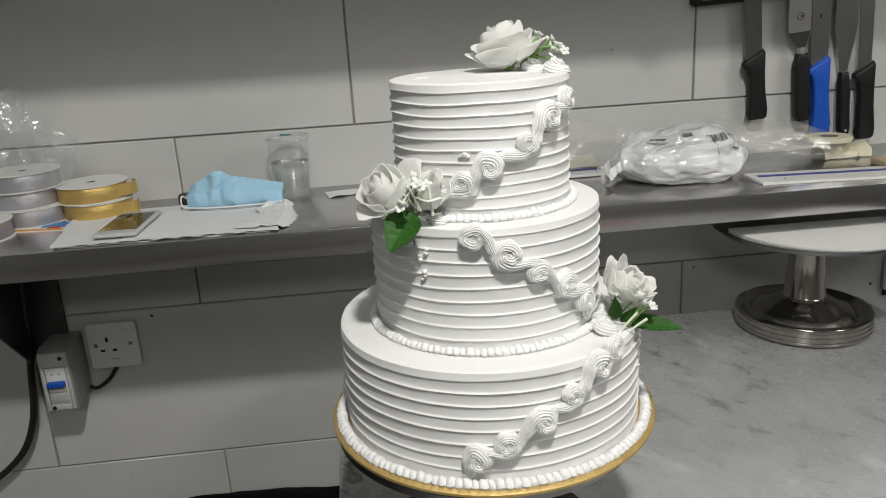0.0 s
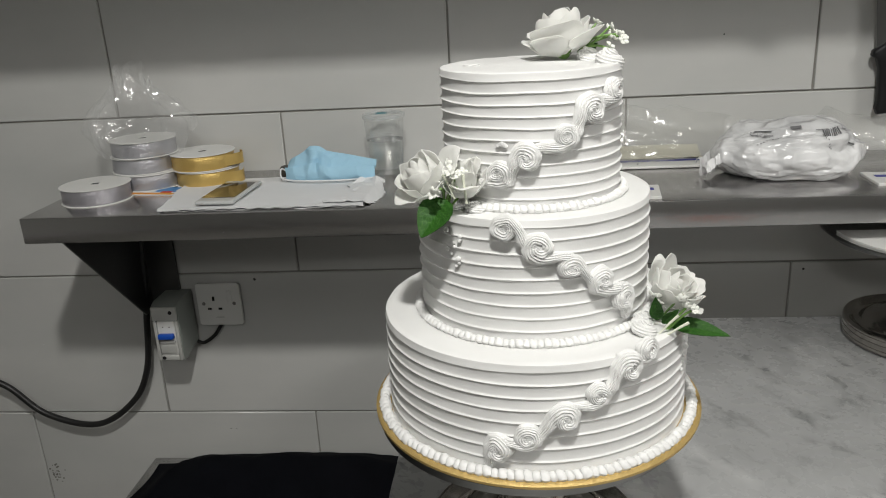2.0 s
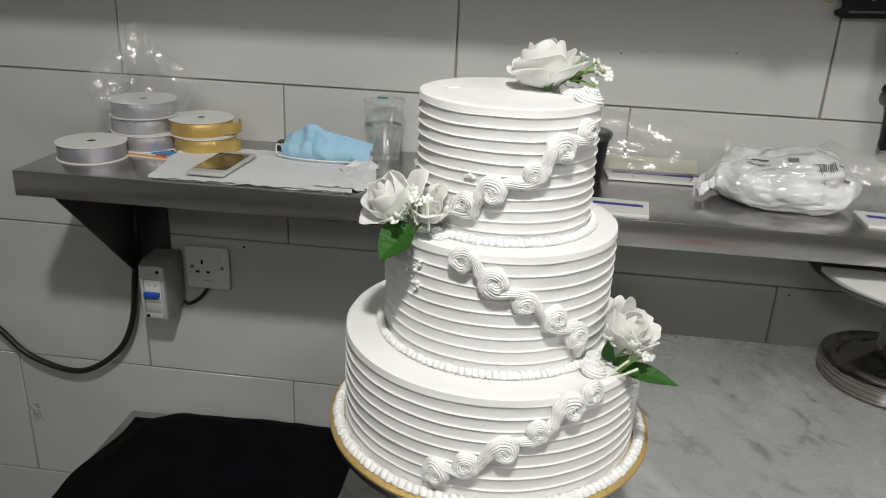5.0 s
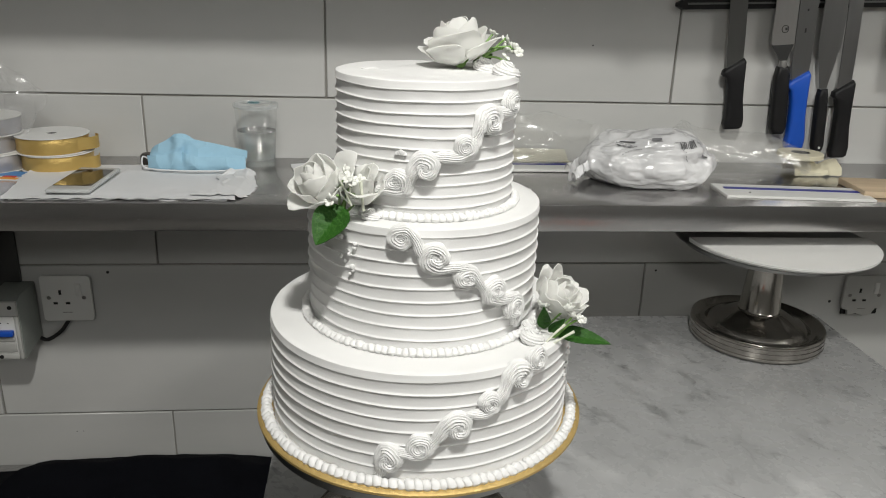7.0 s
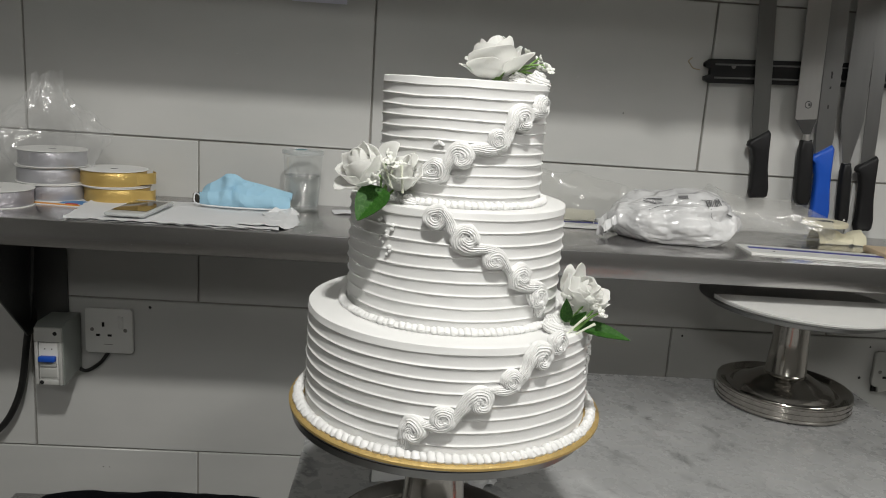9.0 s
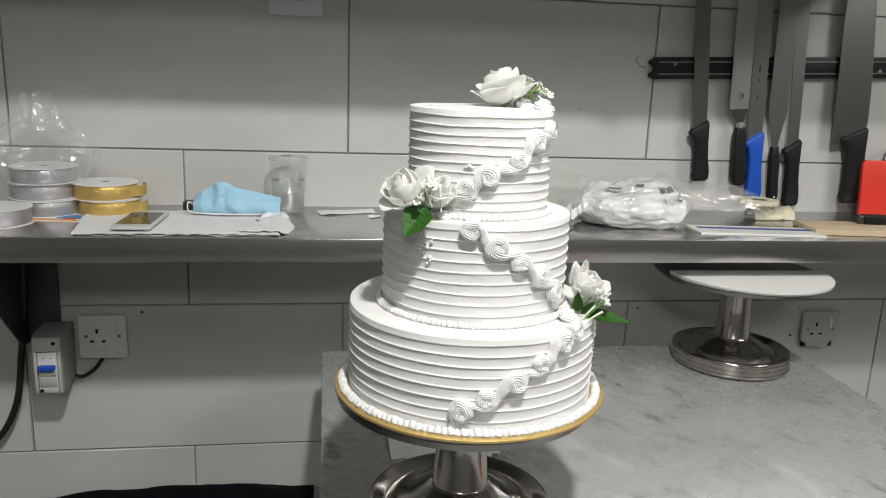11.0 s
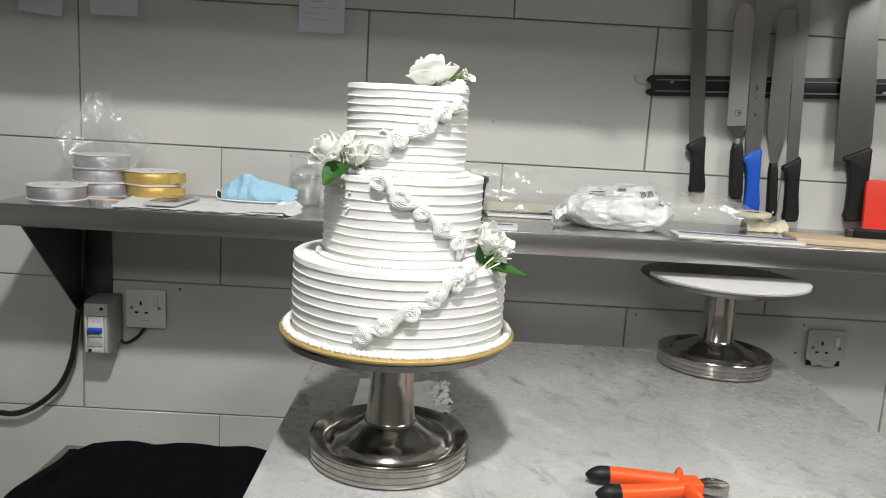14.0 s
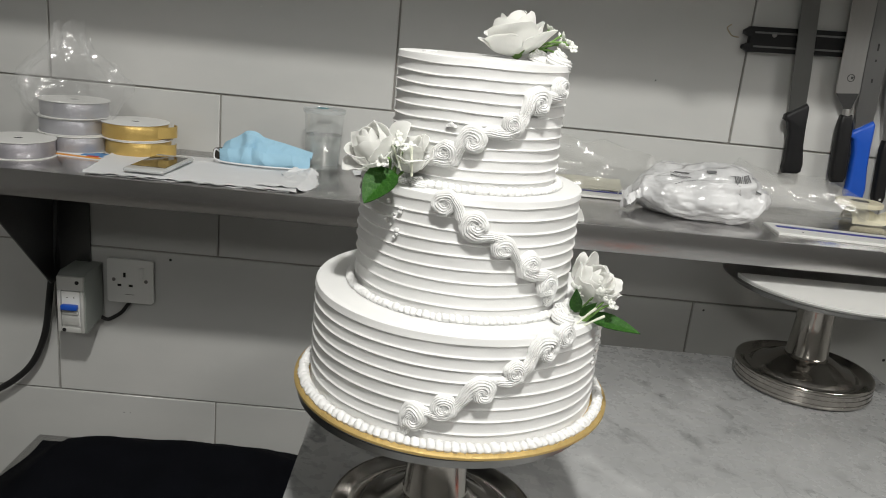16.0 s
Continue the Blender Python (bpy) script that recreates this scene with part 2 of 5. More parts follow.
def tube(points, radius, seg=8, star=0.0, twist=0.0, cap=True):
    """A rope along points; radius a number or one a point; star > 0 gives piped ridges."""
    pts = [Vector(p) for p in points]
    n = len(pts)
    rad = radius if isinstance(radius, (list, tuple)) else [radius] * n
    bm = bmesh.new()
    up, rings = None, []
    for i, p in enumerate(pts):
        d = (pts[min(i + 1, n - 1)] - pts[max(i - 1, 0)]).normalized()
        if up is None:
            up = d.orthogonal().normalized()
        up = (up - d * up.dot(d))
        up = up.normalized() if up.length > 1e-6 else d.orthogonal().normalized()
        side = d.cross(up)
        ring = []
        for k in range(seg):
            a = 2 * math.pi * k / seg
            r = rad[i] * (1 - (star if k % 2 else 0))
            b = a + twist * i
            ring.append(bm.verts.new(p + (up * math.cos(b) + side * math.sin(b)) * r))
        rings.append(ring)
    for p, q in zip(rings, rings[1:]):
        for k in range(seg):
            j = (k + 1) % seg
            bm.faces.new((p[k], p[j], q[j], q[k]))
    if cap:
        bm.faces.new(rings[0][::-1]), bm.faces.new(rings[-1])
    return bm


def smooth_path(points, steps=8):
    """Catmull-Rom through the points."""
    p = [Vector(q) for q in points]
    p = [p[0] * 2 - p[1]] + p + [p[-1] * 2 - p[-2]]
    out = []
    for i in range(1, len(p) - 2):
        for s in range(steps):
            t = s / steps
            out.append(0.5 * (2 * p[i] + (p[i + 1] - p[i - 1]) * t + (2 * p[i - 1] - 5 * p[i] + 4 * p[i + 1] - p[i + 2]) * t * t
                              + (3 * p[i] - p[i - 1] - 3 * p[i + 1] + p[i + 2]) * t ** 3))
    return out + [p[-2]]


def outline(points, depth, bevel=0.0, seg=2):
    """A flat shape in x-z, of points counter-clockwise, given a depth along y, with softened rims."""
    bm = bmesh.new()
    f = bm.faces.new([bm.verts.new((x, -depth / 2, z)) for x, z in points])
    r = bmesh.ops.extrude_face_region(bm, geom=[f])
    bmesh.ops.translate(bm, verts=[v for v in r["geom"] if isinstance(v, bmesh.types.BMVert)], vec=(0, depth, 0))
    if bevel:
        rims = [e for e in bm.edges if abs(e.verts[0].co.y - e.verts[1].co.y) < depth * 0.5]
        bmesh.ops.bevel(bm, geom=rims, offset=bevel, segments=seg, affect="EDGES", profile=0.5)
    return bm


def sheet(nx, ny, fn, thick=0.0):
    """A grid sheet; fn(u, v) gives a place, u and v from 0 to 1."""
    bm = bmesh.new()
    g = [[bm.verts.new(fn(i / nx, j / ny)) for i in range(nx + 1)] for j in range(ny + 1)]
    for j in range(ny):
        for i in range(nx):
            bm.faces.new((g[j][i], g[j][i + 1], g[j + 1][i + 1], g[j + 1][i]))
    if thick:
        bmesh.ops.recalc_face_normals(bm, faces=bm.faces)
        bmesh.ops.solidify(bm, geom=bm.faces[:], thickness=thick)
    return bm


def jitter(x, y, z, scale, size):
    return noise.noise_vector(Vector((x, y, z)) * scale) * size


# ---- the large structure ----
TABLE_Z, SHELF_Z, SHELF_Y = 0.892, 1.147, -0.285


def slab(name, x0, x1, y0, y1, z0, z1, mat, label, category):
    return solo(name, box(x0, x1, y0, y1, z0, z1), mat, label, category, kind="structure", smooth=False)


wall_north = slab("wall_north", -2.6, 3.2, 0.004, 0.16, 0, 2.559, GROUT, "grey grouted wall behind large white tiles", "wall")
# Rest of the room is unseen, added to close it; pale tones raise bounce.
slab("wall_south", -2.6, 3.2, -3.76, -3.6, 0, 2.559, PLASTER, "plain pale plastered wall added out of view", "wall")
slab("wall_west", -2.76, -2.6, -3.76, 0.16, 0, 2.559, PLASTER, "plain pale plastered side wall added out of view", "wall")
slab("wall_east", 3.2, 3.36, -3.76, 0.16, 0, 2.559, PLASTER, "plain pale plastered side wall added out of view", "wall")
slab("floor", -2.76, 3.36, -3.76, 0.16, -0.1, 0, FLOORING, "grey tiled kitchen floor", "floor")
slab("ceiling", -2.76, 3.36, -3.76, 0.16, 2.56, 2.66, PLASTER, "plain white ceiling", "ceiling")

# marble table
table = thing("marble_table", "work table with a pale grey veined marble top", "table", (0.7190, -0.60, 0))
part("tabletop", box(-0.464, 0.464, -0.42, 0.49, TABLE_Z - 0.035, TABLE_Z, 0.003), MARBLE, table, "grey veined marble slab")
for sx in (-0.40, 0.40):
    for sy in (-0.36, 0.43):
        part("leg", box(sx - 0.02, sx + 0.02, sy - 0.02, sy + 0.02, 0, TABLE_Z - 0.075, 0.004), STEEL, table)
for sy in (-0.36, 0.43):
    part("rail", box(-0.42, 0.42, sy - 0.012, sy + 0.012, TABLE_Z - 0.0745, TABLE_Z - 0.0355, 0.003), STEEL, table)
for sx in (-0.43, 0.43):
    part("rail", box(sx - 0.0095, sx + 0.0095, -0.345, 0.415, TABLE_Z - 0.0745, TABLE_Z - 0.0355, 0.003), STEEL, table)

# stainless wall shelf
shelf = thing("wall_shelf", "long stainless steel wall shelf with a folded front lip", "shelf", (0, 0, 0))
part("shelf_panel", box(-0.332, 2.30, SHELF_Y, -0.002, SHELF_Z - 0.040, SHELF_Z, 0.0016), STEEL, shelf)


def bracket(x):
    web = outline([(-0.262, -0.002), (-0.012, -0.002), (-0.012, -0.222), (-0.045, -0.222)], 0.003)
    web.transform(Matrix.Rotation(radians(90), 4, "Z"))
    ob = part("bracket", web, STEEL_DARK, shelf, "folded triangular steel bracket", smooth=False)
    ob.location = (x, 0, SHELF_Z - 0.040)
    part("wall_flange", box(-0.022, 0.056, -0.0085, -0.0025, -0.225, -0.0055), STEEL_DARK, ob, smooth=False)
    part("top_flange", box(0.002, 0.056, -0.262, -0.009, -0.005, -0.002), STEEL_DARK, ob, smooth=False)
    return ob


bracket(-0.29), bracket(2.0)

# shelf above, of which only the front lip shows
upper = thing("upper_shelf", "white painted metal shelf with riveted front lip", "shelf", (0, 0, 0))
UPPER_Y = -0.35
# Underside is out of view: white and low to bounce light onto the tiles.
BOUNCE_PAINT = material("bounce_white_paint", (0.80, 0.80, 0.78), 0.5, vary=0.04, scale=10, bump=0.05)
# Right end at 1.36 is unseen, placed so lamp light passes it.
part("shelf_panel", box(-1.6, 1.36, UPPER_Y + 0.0185, -0.002, 1.645, 1.667, 0.002), BOUNCE_PAINT, upper, "unseen white shelf underside, added to bounce light")
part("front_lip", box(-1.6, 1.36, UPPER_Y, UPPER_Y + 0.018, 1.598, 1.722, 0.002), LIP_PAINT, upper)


# ---- the cake ----
CX, CY = 0.4218, -0.6785
PLATE_Z = 1.0690


def turntable(place, label, turn=0, plate=0.1475, inset=0.0015):
    """Grooved foot with a sunken channel round a dome, a fat tapered post, and a plate on a stepped disc."""
    t = thing("cake_turntable", label, "turntable", place, turn, group="cake turntables")
    h = PLATE_Z - TABLE_Z
    r = 0.1070
    base = [(0, 0.001), (r - 0.006, 0.001), (r - 0.0015, 0.003), (r, 0.006)]
    for z in (0.0095, 0.0180, 0.0255):
        base += [(r, z - 0.0008), (r - 0.0013, z), (r - 0.0013, z + 0.0010), (r, z + 0.0018)]
    base += [(r, 0.0290), (r - 0.0015, 0.0312), (r - 0.0045, 0.0318), (r - 0.0120, 0.0280), (r - 0.0155, 0.0245), (r - 0.0190, 0.0225), (r - 0.0230, 0.0230), (r - 0.0265, 0.0262), (r - 0.0300, 0.0305),
             (r - 0.0345, 0.0330), (r - 0.0420, 0.0345), (0.058, 0.0385), (0.046, 0.0455), (0.038, 0.0492), (0.0335, 0.0505), (0, 0.0505)]
    part("base", lathe(base, 96), STEEL_POLISHED, t)
    part("post", lathe([(0, 0.0490), (0.0330, 0.0505), (0.0340, 0.0525), (0.0325, 0.0545), (0.0285, 0.110), (0.0280, h - 0.016), (0.034, h - 0.0138), (0, h - 0.0138)], 48), STEEL_POLISHED, t)
    part("plate_disc", lathe([(0, h - 0.0135), (plate - inset - 0.005, h - 0.0135), (plate - inset - 0.001, h - 0.0118), (plate - inset, h - 0.0046), (0, h - 0.0046)], 96), STEEL_DIM, t, "dark steel disc under the plate")
    part("plate", lathe([(0, h - 0.0044), (plate - 0.003, h - 0.0044), (plate - 0.001, h - 0.0036), (plate, h - 0.0020), (plate - 0.001, h - 0.0004), (plate - 0.004, h), (0, h)], 128), STEEL_DIM, t)
    return t


turntable((0.4180, -0.6765, TABLE_Z), "polished steel cake turntable carrying the wedding cake")
turntable((1.0240, -0.1980, TABLE_Z), "polished steel cake turntable with a bare plate", 40, 0.1545, 0.011)

cake = thing("wedding_cake", "three-tier white wedding cake with combed cream sides on a gold board", "cake", (CX, CY, PLATE_Z))
BOARD_T = 0.005
board = bmesh.new()
merge(board, lathe([(0, 0.0), (0.1495, 0.0), (0.1515, 0.0008), (0.1515, BOARD_T - 0.0020), (0.1505, BOARD_T - 0.0014), (0.1485, BOARD_T - 0.0004), (0.1455, BOARD_T), (0.1420, BOARD_T - 0.0004), (0.1395, BOARD_T - 0.0010), (0, BOARD_T - 0.0010)], 480,
                   lambda r, z, a: (r, z + (0.0005 * math.cos(a * 120) if 0.1400 < r < 0.1500 and z > 0.002 else 0.0))))
part("cake_board", board, GOLD_CARD, cake, "round gold foil cake board")


def tier(r, z0, z1, ridges, seed):
    """Cream sides combed into flutes with thin proud ridges, and a flat top with a soft lip."""
    prof = [(0, z0), (r - 0.002, z0)]
    lip = 0.0060
    h = z1 - lip - z0
    cuts = (0.0, 0.035, 0.07, 0.105, 0.14, 0.18, 0.24, 0.34, 0.46, 0.58, 0.70, 0.79, 0.85, 0.89, 0.925, 0.965)
    for i in range(ridges):
        for u in cuts:
            w = min(u, 1 - u)
            d = 0.0010 * (1 - math.exp(-(w / 0.075) ** 2)) + 0.0005 * math.sin(math.pi * u)
            prof.append((r - d, z0 + h * (i + u) / ridges))
    prof += [(r - 0.0002, z1 - lip), (r - 0.0008, z1 - lip + 0.0010), (r - 0.0009, z1 - 0.0016), (r - 0.0012, z1 - 0.0006), (r - 0.0024, z1), (r - 0.008, z1 + 0.0002), (r * 0.8, z1 - 0.0004), (r * 0.4, z1), (0, z1)]

    def wob(rr, zz, a):
        k = noise.noise(Vector((math.cos(a) * 1.6, math.sin(a) * 1.6, zz * 50 + seed * 7)))
        q = noise.noise(Vector((math.cos(a) * 5, math.sin(a) * 5, zz * 140 + seed * 3)))
        top = zz > z1 - 0.003
        return (rr + k * 0.0007 + q * 0.00035) if not top or rr > r - 0.003 else rr, zz + (k * 0.0012 if z0 + 0.01 < zz < z1 - 0.004 else q * 0.0003)
    return lathe(prof, 192, wob)


TIERS = (("bottom_tier", 0.1366, 0.004, 0.0998, 8), ("middle_tier", 0.1010, 0.0998, 0.2030, 9), ("top_tier", 0.0759, 0.2030, 0.3095, 11))
for s, (name, r, z0, z1, n) in enumerate(TIERS):
    part(name, tier(r, z0, z1, n, s), CREAM, cake)


def beads(r, z, count, size, seed):
    rnd = random.Random(seed)
    bm = bmesh.new()
    for i in range(count):
        a = 2 * math.pi * i / count
        b = bmesh.new()
        bmesh.ops.create_uvsphere(b, u_segments=12, v_segments=8, radius=1)
        lean = rnd.uniform(0.1, 0.5)
        for v in b.verts:
            up = max(0, v.co.y)
            v.co.x, v.co.z = v.co.x * (1 - 0.30 * up), v.co.z * (1 - 0.30 * up) + lean * up * up
            v.co += noise.noise_vector(v.co * 1.3 + Vector((i, seed, 0))) * 0.12
        k = size * rnd.uniform(0.86, 1.04)
        m = Matrix.Translation((r * math.cos(a), r * math.sin(a), z + k * 0.75)) @ Matrix.Rotation(a, 4, "Z") @ Matrix.Rotation(rnd.uniform(-0.25, 0.25), 4, "X") @ Matrix.Diagonal((k * 1.1, k * 1.12, k * rnd.uniform(0.92, 1.08), 1)) @ Matrix.Rotation(radians(90), 4, "X")
        merge(bm, b, m)
    return bm


for r, z, n, s in ((0.1428, 0.0030, 138, 0.0052), (0.1042, 0.0994, 118, 0.0040), (0.0786, 0.2026, 90, 0.0040)):
    part("bead_border", beads(r, z, n, s, n), CREAM, cake, "piped row of small cream beads")


# piped scrolls: ridged rope curled on the sides
def on_side(r, ang, z, off):
    a = radians(ang)
    return Vector(((r + off) * math.cos(a), (r + off) * math.sin(a), z))


def scroll(r, a0, z0, a1, z1, hand, size):
    """A fat finely ridged swirl of piped cream at (a0, z0) whose rope runs on to (a1, z1), on a tier of radius r."""
    to = math.atan2(z1 - z0, radians(a1 - a0) * r)
    pts, rad = [], []
    turns, n, big = 1.10, 40, 0.50
    for i in range(n + 1):
        u = i / n
        th = to - hand * (math.pi * 0.5) - hand * turns * 2 * math.pi * (1 - u)
        d = size * big * (0.55 + 0.45 * u)
        pts.append(on_side(r, a0 + math.degrees(d * math.cos(th) / r), z0 + d * math.sin(th), size * (0.12 + 0.26 * (1 - u))))
        rad.append(size * (0.34 + 0.24 * u + 0.02 * math.sin(i * 0.9 + a0)))
    out = to - hand * math.pi * 0.5
    s0, h0 = size * big * math.cos(out), size * big * math.sin(out)
    length = math.hypot(z1 - z0, radians(a1 - a0) * r)
    for i in range(1, 17):
        u = i / 16
        d = u * length * 0.90
        side = math.cos(u * math.pi * 0.9)
        s, h = s0 * side + d * math.cos(to), h0 * side + d * math.sin(to)
        pts.append(on_side(r, a0 + math.degrees(s / r), z0 + h, size * (0.12 + 0.14 * math.sin(math.pi * u) - 0.06 * u)))
        rad.append(size * (0.57 - 0.06 * math.sin(math.pi * u) - 0.22 * u + 0.02 * math.sin(i * 1.1 + a0)))
    bm = tube(pts, rad, 36, 0.14, 0.015)
    knob = tube([on_side(r, a0, z0, size * k) for k in (0.1, 0.35, 0.50, 0.58, 0.62)], [size * k for k in (0.44, 0.42, 0.32, 0.18, 0.03)], 24, 0.10, 0.25)
    merge(bm, knob)
    for v in bm.verts:
        v.co += jitter(v.co.x, v.co.y, v.co.z, 75, 0.0018) + jitter(v.co.x, v.co.y, v.co.z, 260, 0.0004)
    return bm


def rosette(size, turns=1.6):
    pts, rad = [], []
    for i in range(46):
        u = i / 45
        th = -turns * 2 * math.pi * u
        d = size * 0.62 * (1.0 - 0.92 * u)
        pts.append((d * math.cos(th), d * math.sin(th), size * (0.26 + 0.62 * u ** 1.3)))
        rad.append(size * (0.46 - 0.10 * u))
    return tube(pts, rad, 26, 0.16)


ZP = PLATE_Z
CHAIN_TOP = ((-30, 1.3690), (-38, 1.3600), (-56, 1.3480), (-72, 1.3300), (-94, 1.3150), (-110, 1.3020), (-120, 1.2880))
CHAIN_MID = ((-103, 1.2660), (-89, 1.2520), (-75.5, 1.2330), (-60.5, 1.2190), (-48.5, 1.1990), (-41, 1.1840))
CHAIN_LOW = ((-53.5, 1.1690), (-60.5, 1.1590), (-71.5, 1.1415), (-82, 1.1250), (-94, 1.1090), (-103.5, 1.0960), (-109, 1.0860))
for r, chain, size in ((0.0759, CHAIN_TOP[1:], 0.0119), (0.1010, CHAIN_MID, 0.0121), (0.1364, CHAIN_LOW, 0.0120)):
    for i, ((a0, z0), (a1, z1)) in enumerate(zip(chain, chain[1:])):
        part("piped_scroll", scroll(r, a0, z0 - ZP, a1, z1 - ZP, 1 if i % 2 else -1, size * (1.0, 1.12, 0.92, 1.05)[i % 4]), CREAM, cake)
for x, y, z, s in ((0.4825, -0.698, 1.3755, 0.0130), (0.470, -0.668, 1.3765, 0.0115), (0.374, -0.752, 1.2705, 0.0095), (0.3585, -0.7415, 1.2705, 0.0085), (0.509, -0.741, 1.1680, 0.0110), (0.5060, -0.7600, 1.1680, 0.0125)):
    ob = part("piped_rosette", rosette(s), CREAM, cake)
    ob.location = (x - CX, y - CY, z - ZP)
    ob.rotation_euler = (0.12, 0.1, x * 40)


def drop(size):
    return lathe([(0, -size * 0.4), (size, 0), (size * 0.9, size * 0.5), (size * 0.4, size * 0.95), (0, size * 1.2)], 10)


rnd = random.Random(5)
dots = bmesh.new()
for a, z, r0 in [(-108.5, 1.325, 0.0756)]:
    for k in range(5):
        merge(dots, drop(0.0022), Matrix.Translation(on_side(r0, a + k * 1.0 - 2, z - ZP - abs(k - 2) * 0.0008, 0.0006)) @ Matrix.Rotation(rnd.uniform(-0.5, 0.5), 4, "X"))
part("cream_dab", dots, CREAM, cake)
smear = bmesh.new()
bmesh.ops.create_uvsphere(smear, u_segments=20, v_segments=10, radius=1)
for v in smear.verts:
    v.co += noise.noise_vector(v.co * 1.4 + Vector((3, 1, 0))) * 0.25
smear.transform(Matrix.Translation((-0.048, 0.002, 0.3096)) @ Matrix.Rotation(0.35, 4, "Z") @ Matrix.Diagonal((0.0075, 0.0036, 0.0011, 1)))
part("cream_smear", smear, CREAM, cake, "small smear of cream on the flat top")
for name, a0, zt, r0, n in (("pearl_trail", -130, 1.258, 0.1005, 10), ("pearl_trail", -22, 1.160, 0.1345, 12)):
    bm = bmesh.new()
    for k in range(n):
        b = bmesh.new()
        bmesh.ops.create_icosphere(b, subdivisions=2, radius=rnd.uniform(0.0014, 0.0024))
        merge(bm, b, Matrix.Translation(on_side(r0, a0 + rnd.uniform(-4, 5), zt - ZP - 0.0032 * k, 0.001)))
    tagged(part(name, bm, CREAM, cake, "scattered tiny cream pearls"), kind="stuff")

# ---- roses on the cake ----
PETAL = petal_material()
LEAF = material("green_leaf", (0.012, 0.060, 0.006), 0.55, vary=0.18, scale=40, bump=0.2, bump_scale=250, tint=(0.026, 0.105, 0.011), Specular_IOR_Level=0.2)
def vein_net(m, scale, width, color):
    """Pale branching veins between small cells."""
    nodes, links = m.node_tree.nodes, m.node_tree.links
    b = nodes["Principled BSDF"]
    co, v, r, x = (nodes.new("ShaderNode" + k) for k in ("TexCoord", "TexVoronoi", "MapRange", "Mix"))
    v.feature = "DISTANCE_TO_EDGE"
    v.inputs["Scale"].default_value = scale
    r.inputs[1].default_value, r.inputs[2].default_value, r.inputs[3].default_value, r.inputs[4].default_value = 0.0, width, 0.40, 0.0
    x.data_type = "RGBA"
    x.inputs[7].default_value = (*color, 1)
    links.new(co.outputs["Object"], v.inputs["Vector"]), links.new(v.outputs["Distance"], r.inputs[0]), links.new(r.outputs[0], x.inputs[0])
    links.new(b.inputs["Base Color"].links[0].from_socket, x.inputs[6]), links.new(x.outputs[2], b.inputs["Base Color"])
    return m


vein_net(LEAF, 300, 0.06, (0.11, 0.23, 0.055))
STAMEN = material("cream_stamen", (0.72, 0.74, 0.62), 0.6, vary=0.06, scale=60)
STEM = material("pale_green_stem", (0.16, 0.30, 0.07), 0.5, vary=0.15, scale=80)
BLOSSOM = material("white_blossom", (0.74, 0.75, 0.70), 0.7, vary=0.05, scale=90)


def petal(a0, half, r0, h, opening, curl, point, lift, seed, ruffle=0.0019):
    """A broad cupped petal; its rim leans out and comes to a blunt point."""
    def fn(u, v):
        q = 2 * u - 1
        rim = 1 - 0.34 * abs(q) ** 2.6 + point * max(0, 1 - abs(q) * 2.2) ** 1.3
        vv = v * rim
        a = a0 + half * q * (0.40 + 0.60 * min(1, v * 2.0)) * (1 - 0.10 * max(0, v - 0.7))
        belly = math.sin(math.pi * min(1, vv * 0.9)) * 0.18 * r0
        r = r0 * min(1, 0.28 + 1.8 * v) ** 0.7 + belly + opening * vv ** 1.6 + curl * max(0, vv - 0.72) * (1.2 + 0.8 * abs(q))
        z = lift + h * vv - curl * max(0, vv - 0.78) ** 2 * 4.0
        p = Vector((r * math.cos(a), r * math.sin(a), z))
        return p + jitter(p.x, p.y, p.z + seed, 45, ruffle) * v + jitter(p.x, p.y, p.z - seed, 130, ruffle * 0.55) * max(0, v - 0.45) * 1.6
    return sheet(22, 14, fn, 0.0006)


OPEN_ROSE = ((2, 0.0090, 0.0330, -0.0065, 0.000, 1.80, 0.004), (3, 0.0150, 0.0350, -0.0050, 0.001, 1.45, 0.002), (3, 0.0185, 0.0340, -0.0010, 0.004, 1.30, 0.000), (3, 0.0190, 0.0280, 0.0090, 0.008, 1.05, -0.002), (4, 0.0180, 0.0200, 0.0190, 0.006, 0.80, -0.003))
HALF_OPEN_ROSE = ((2, 0.0070, 0.0340, -0.0058, 0.000, 1.80, 0.004), (3, 0.0125, 0.0345, -0.0055, 0.001, 1.50, 0.002), (3, 0.0170, 0.0340, -0.0030, 0.005, 1.35, 0.001), (3, 0.0190, 0.0290, 0.0040, 0.010, 1.10, -0.002), (4, 0.0190, 0.0210, 0.0150, 0.008, 0.85, -0.003))
RUFFLED_ROSE = ((4, 0.0090, 0.0320, -0.0020, 0.001, 1.00, 0.003), (5, 0.0135, 0.0330, 0.0010, 0.004, 0.85, 0.002), (6, 0.0165, 0.0320, 0.0050, 0.006, 0.75, 0.000), (6, 0.0180, 0.0280, 0.0100, 0.007, 0.72, -0.002))
LOOSE_BLOSSOM = ((2, 0.0100, 0.0360, 0.0000, 0.002, 1.00, 0.002), (3, 0.0130, 0.0400, 0.0050, 0.005, 0.85, 0.000), (4, 0.0150, 0.0330, 0.0110, 0.009, 0.85, -0.003))


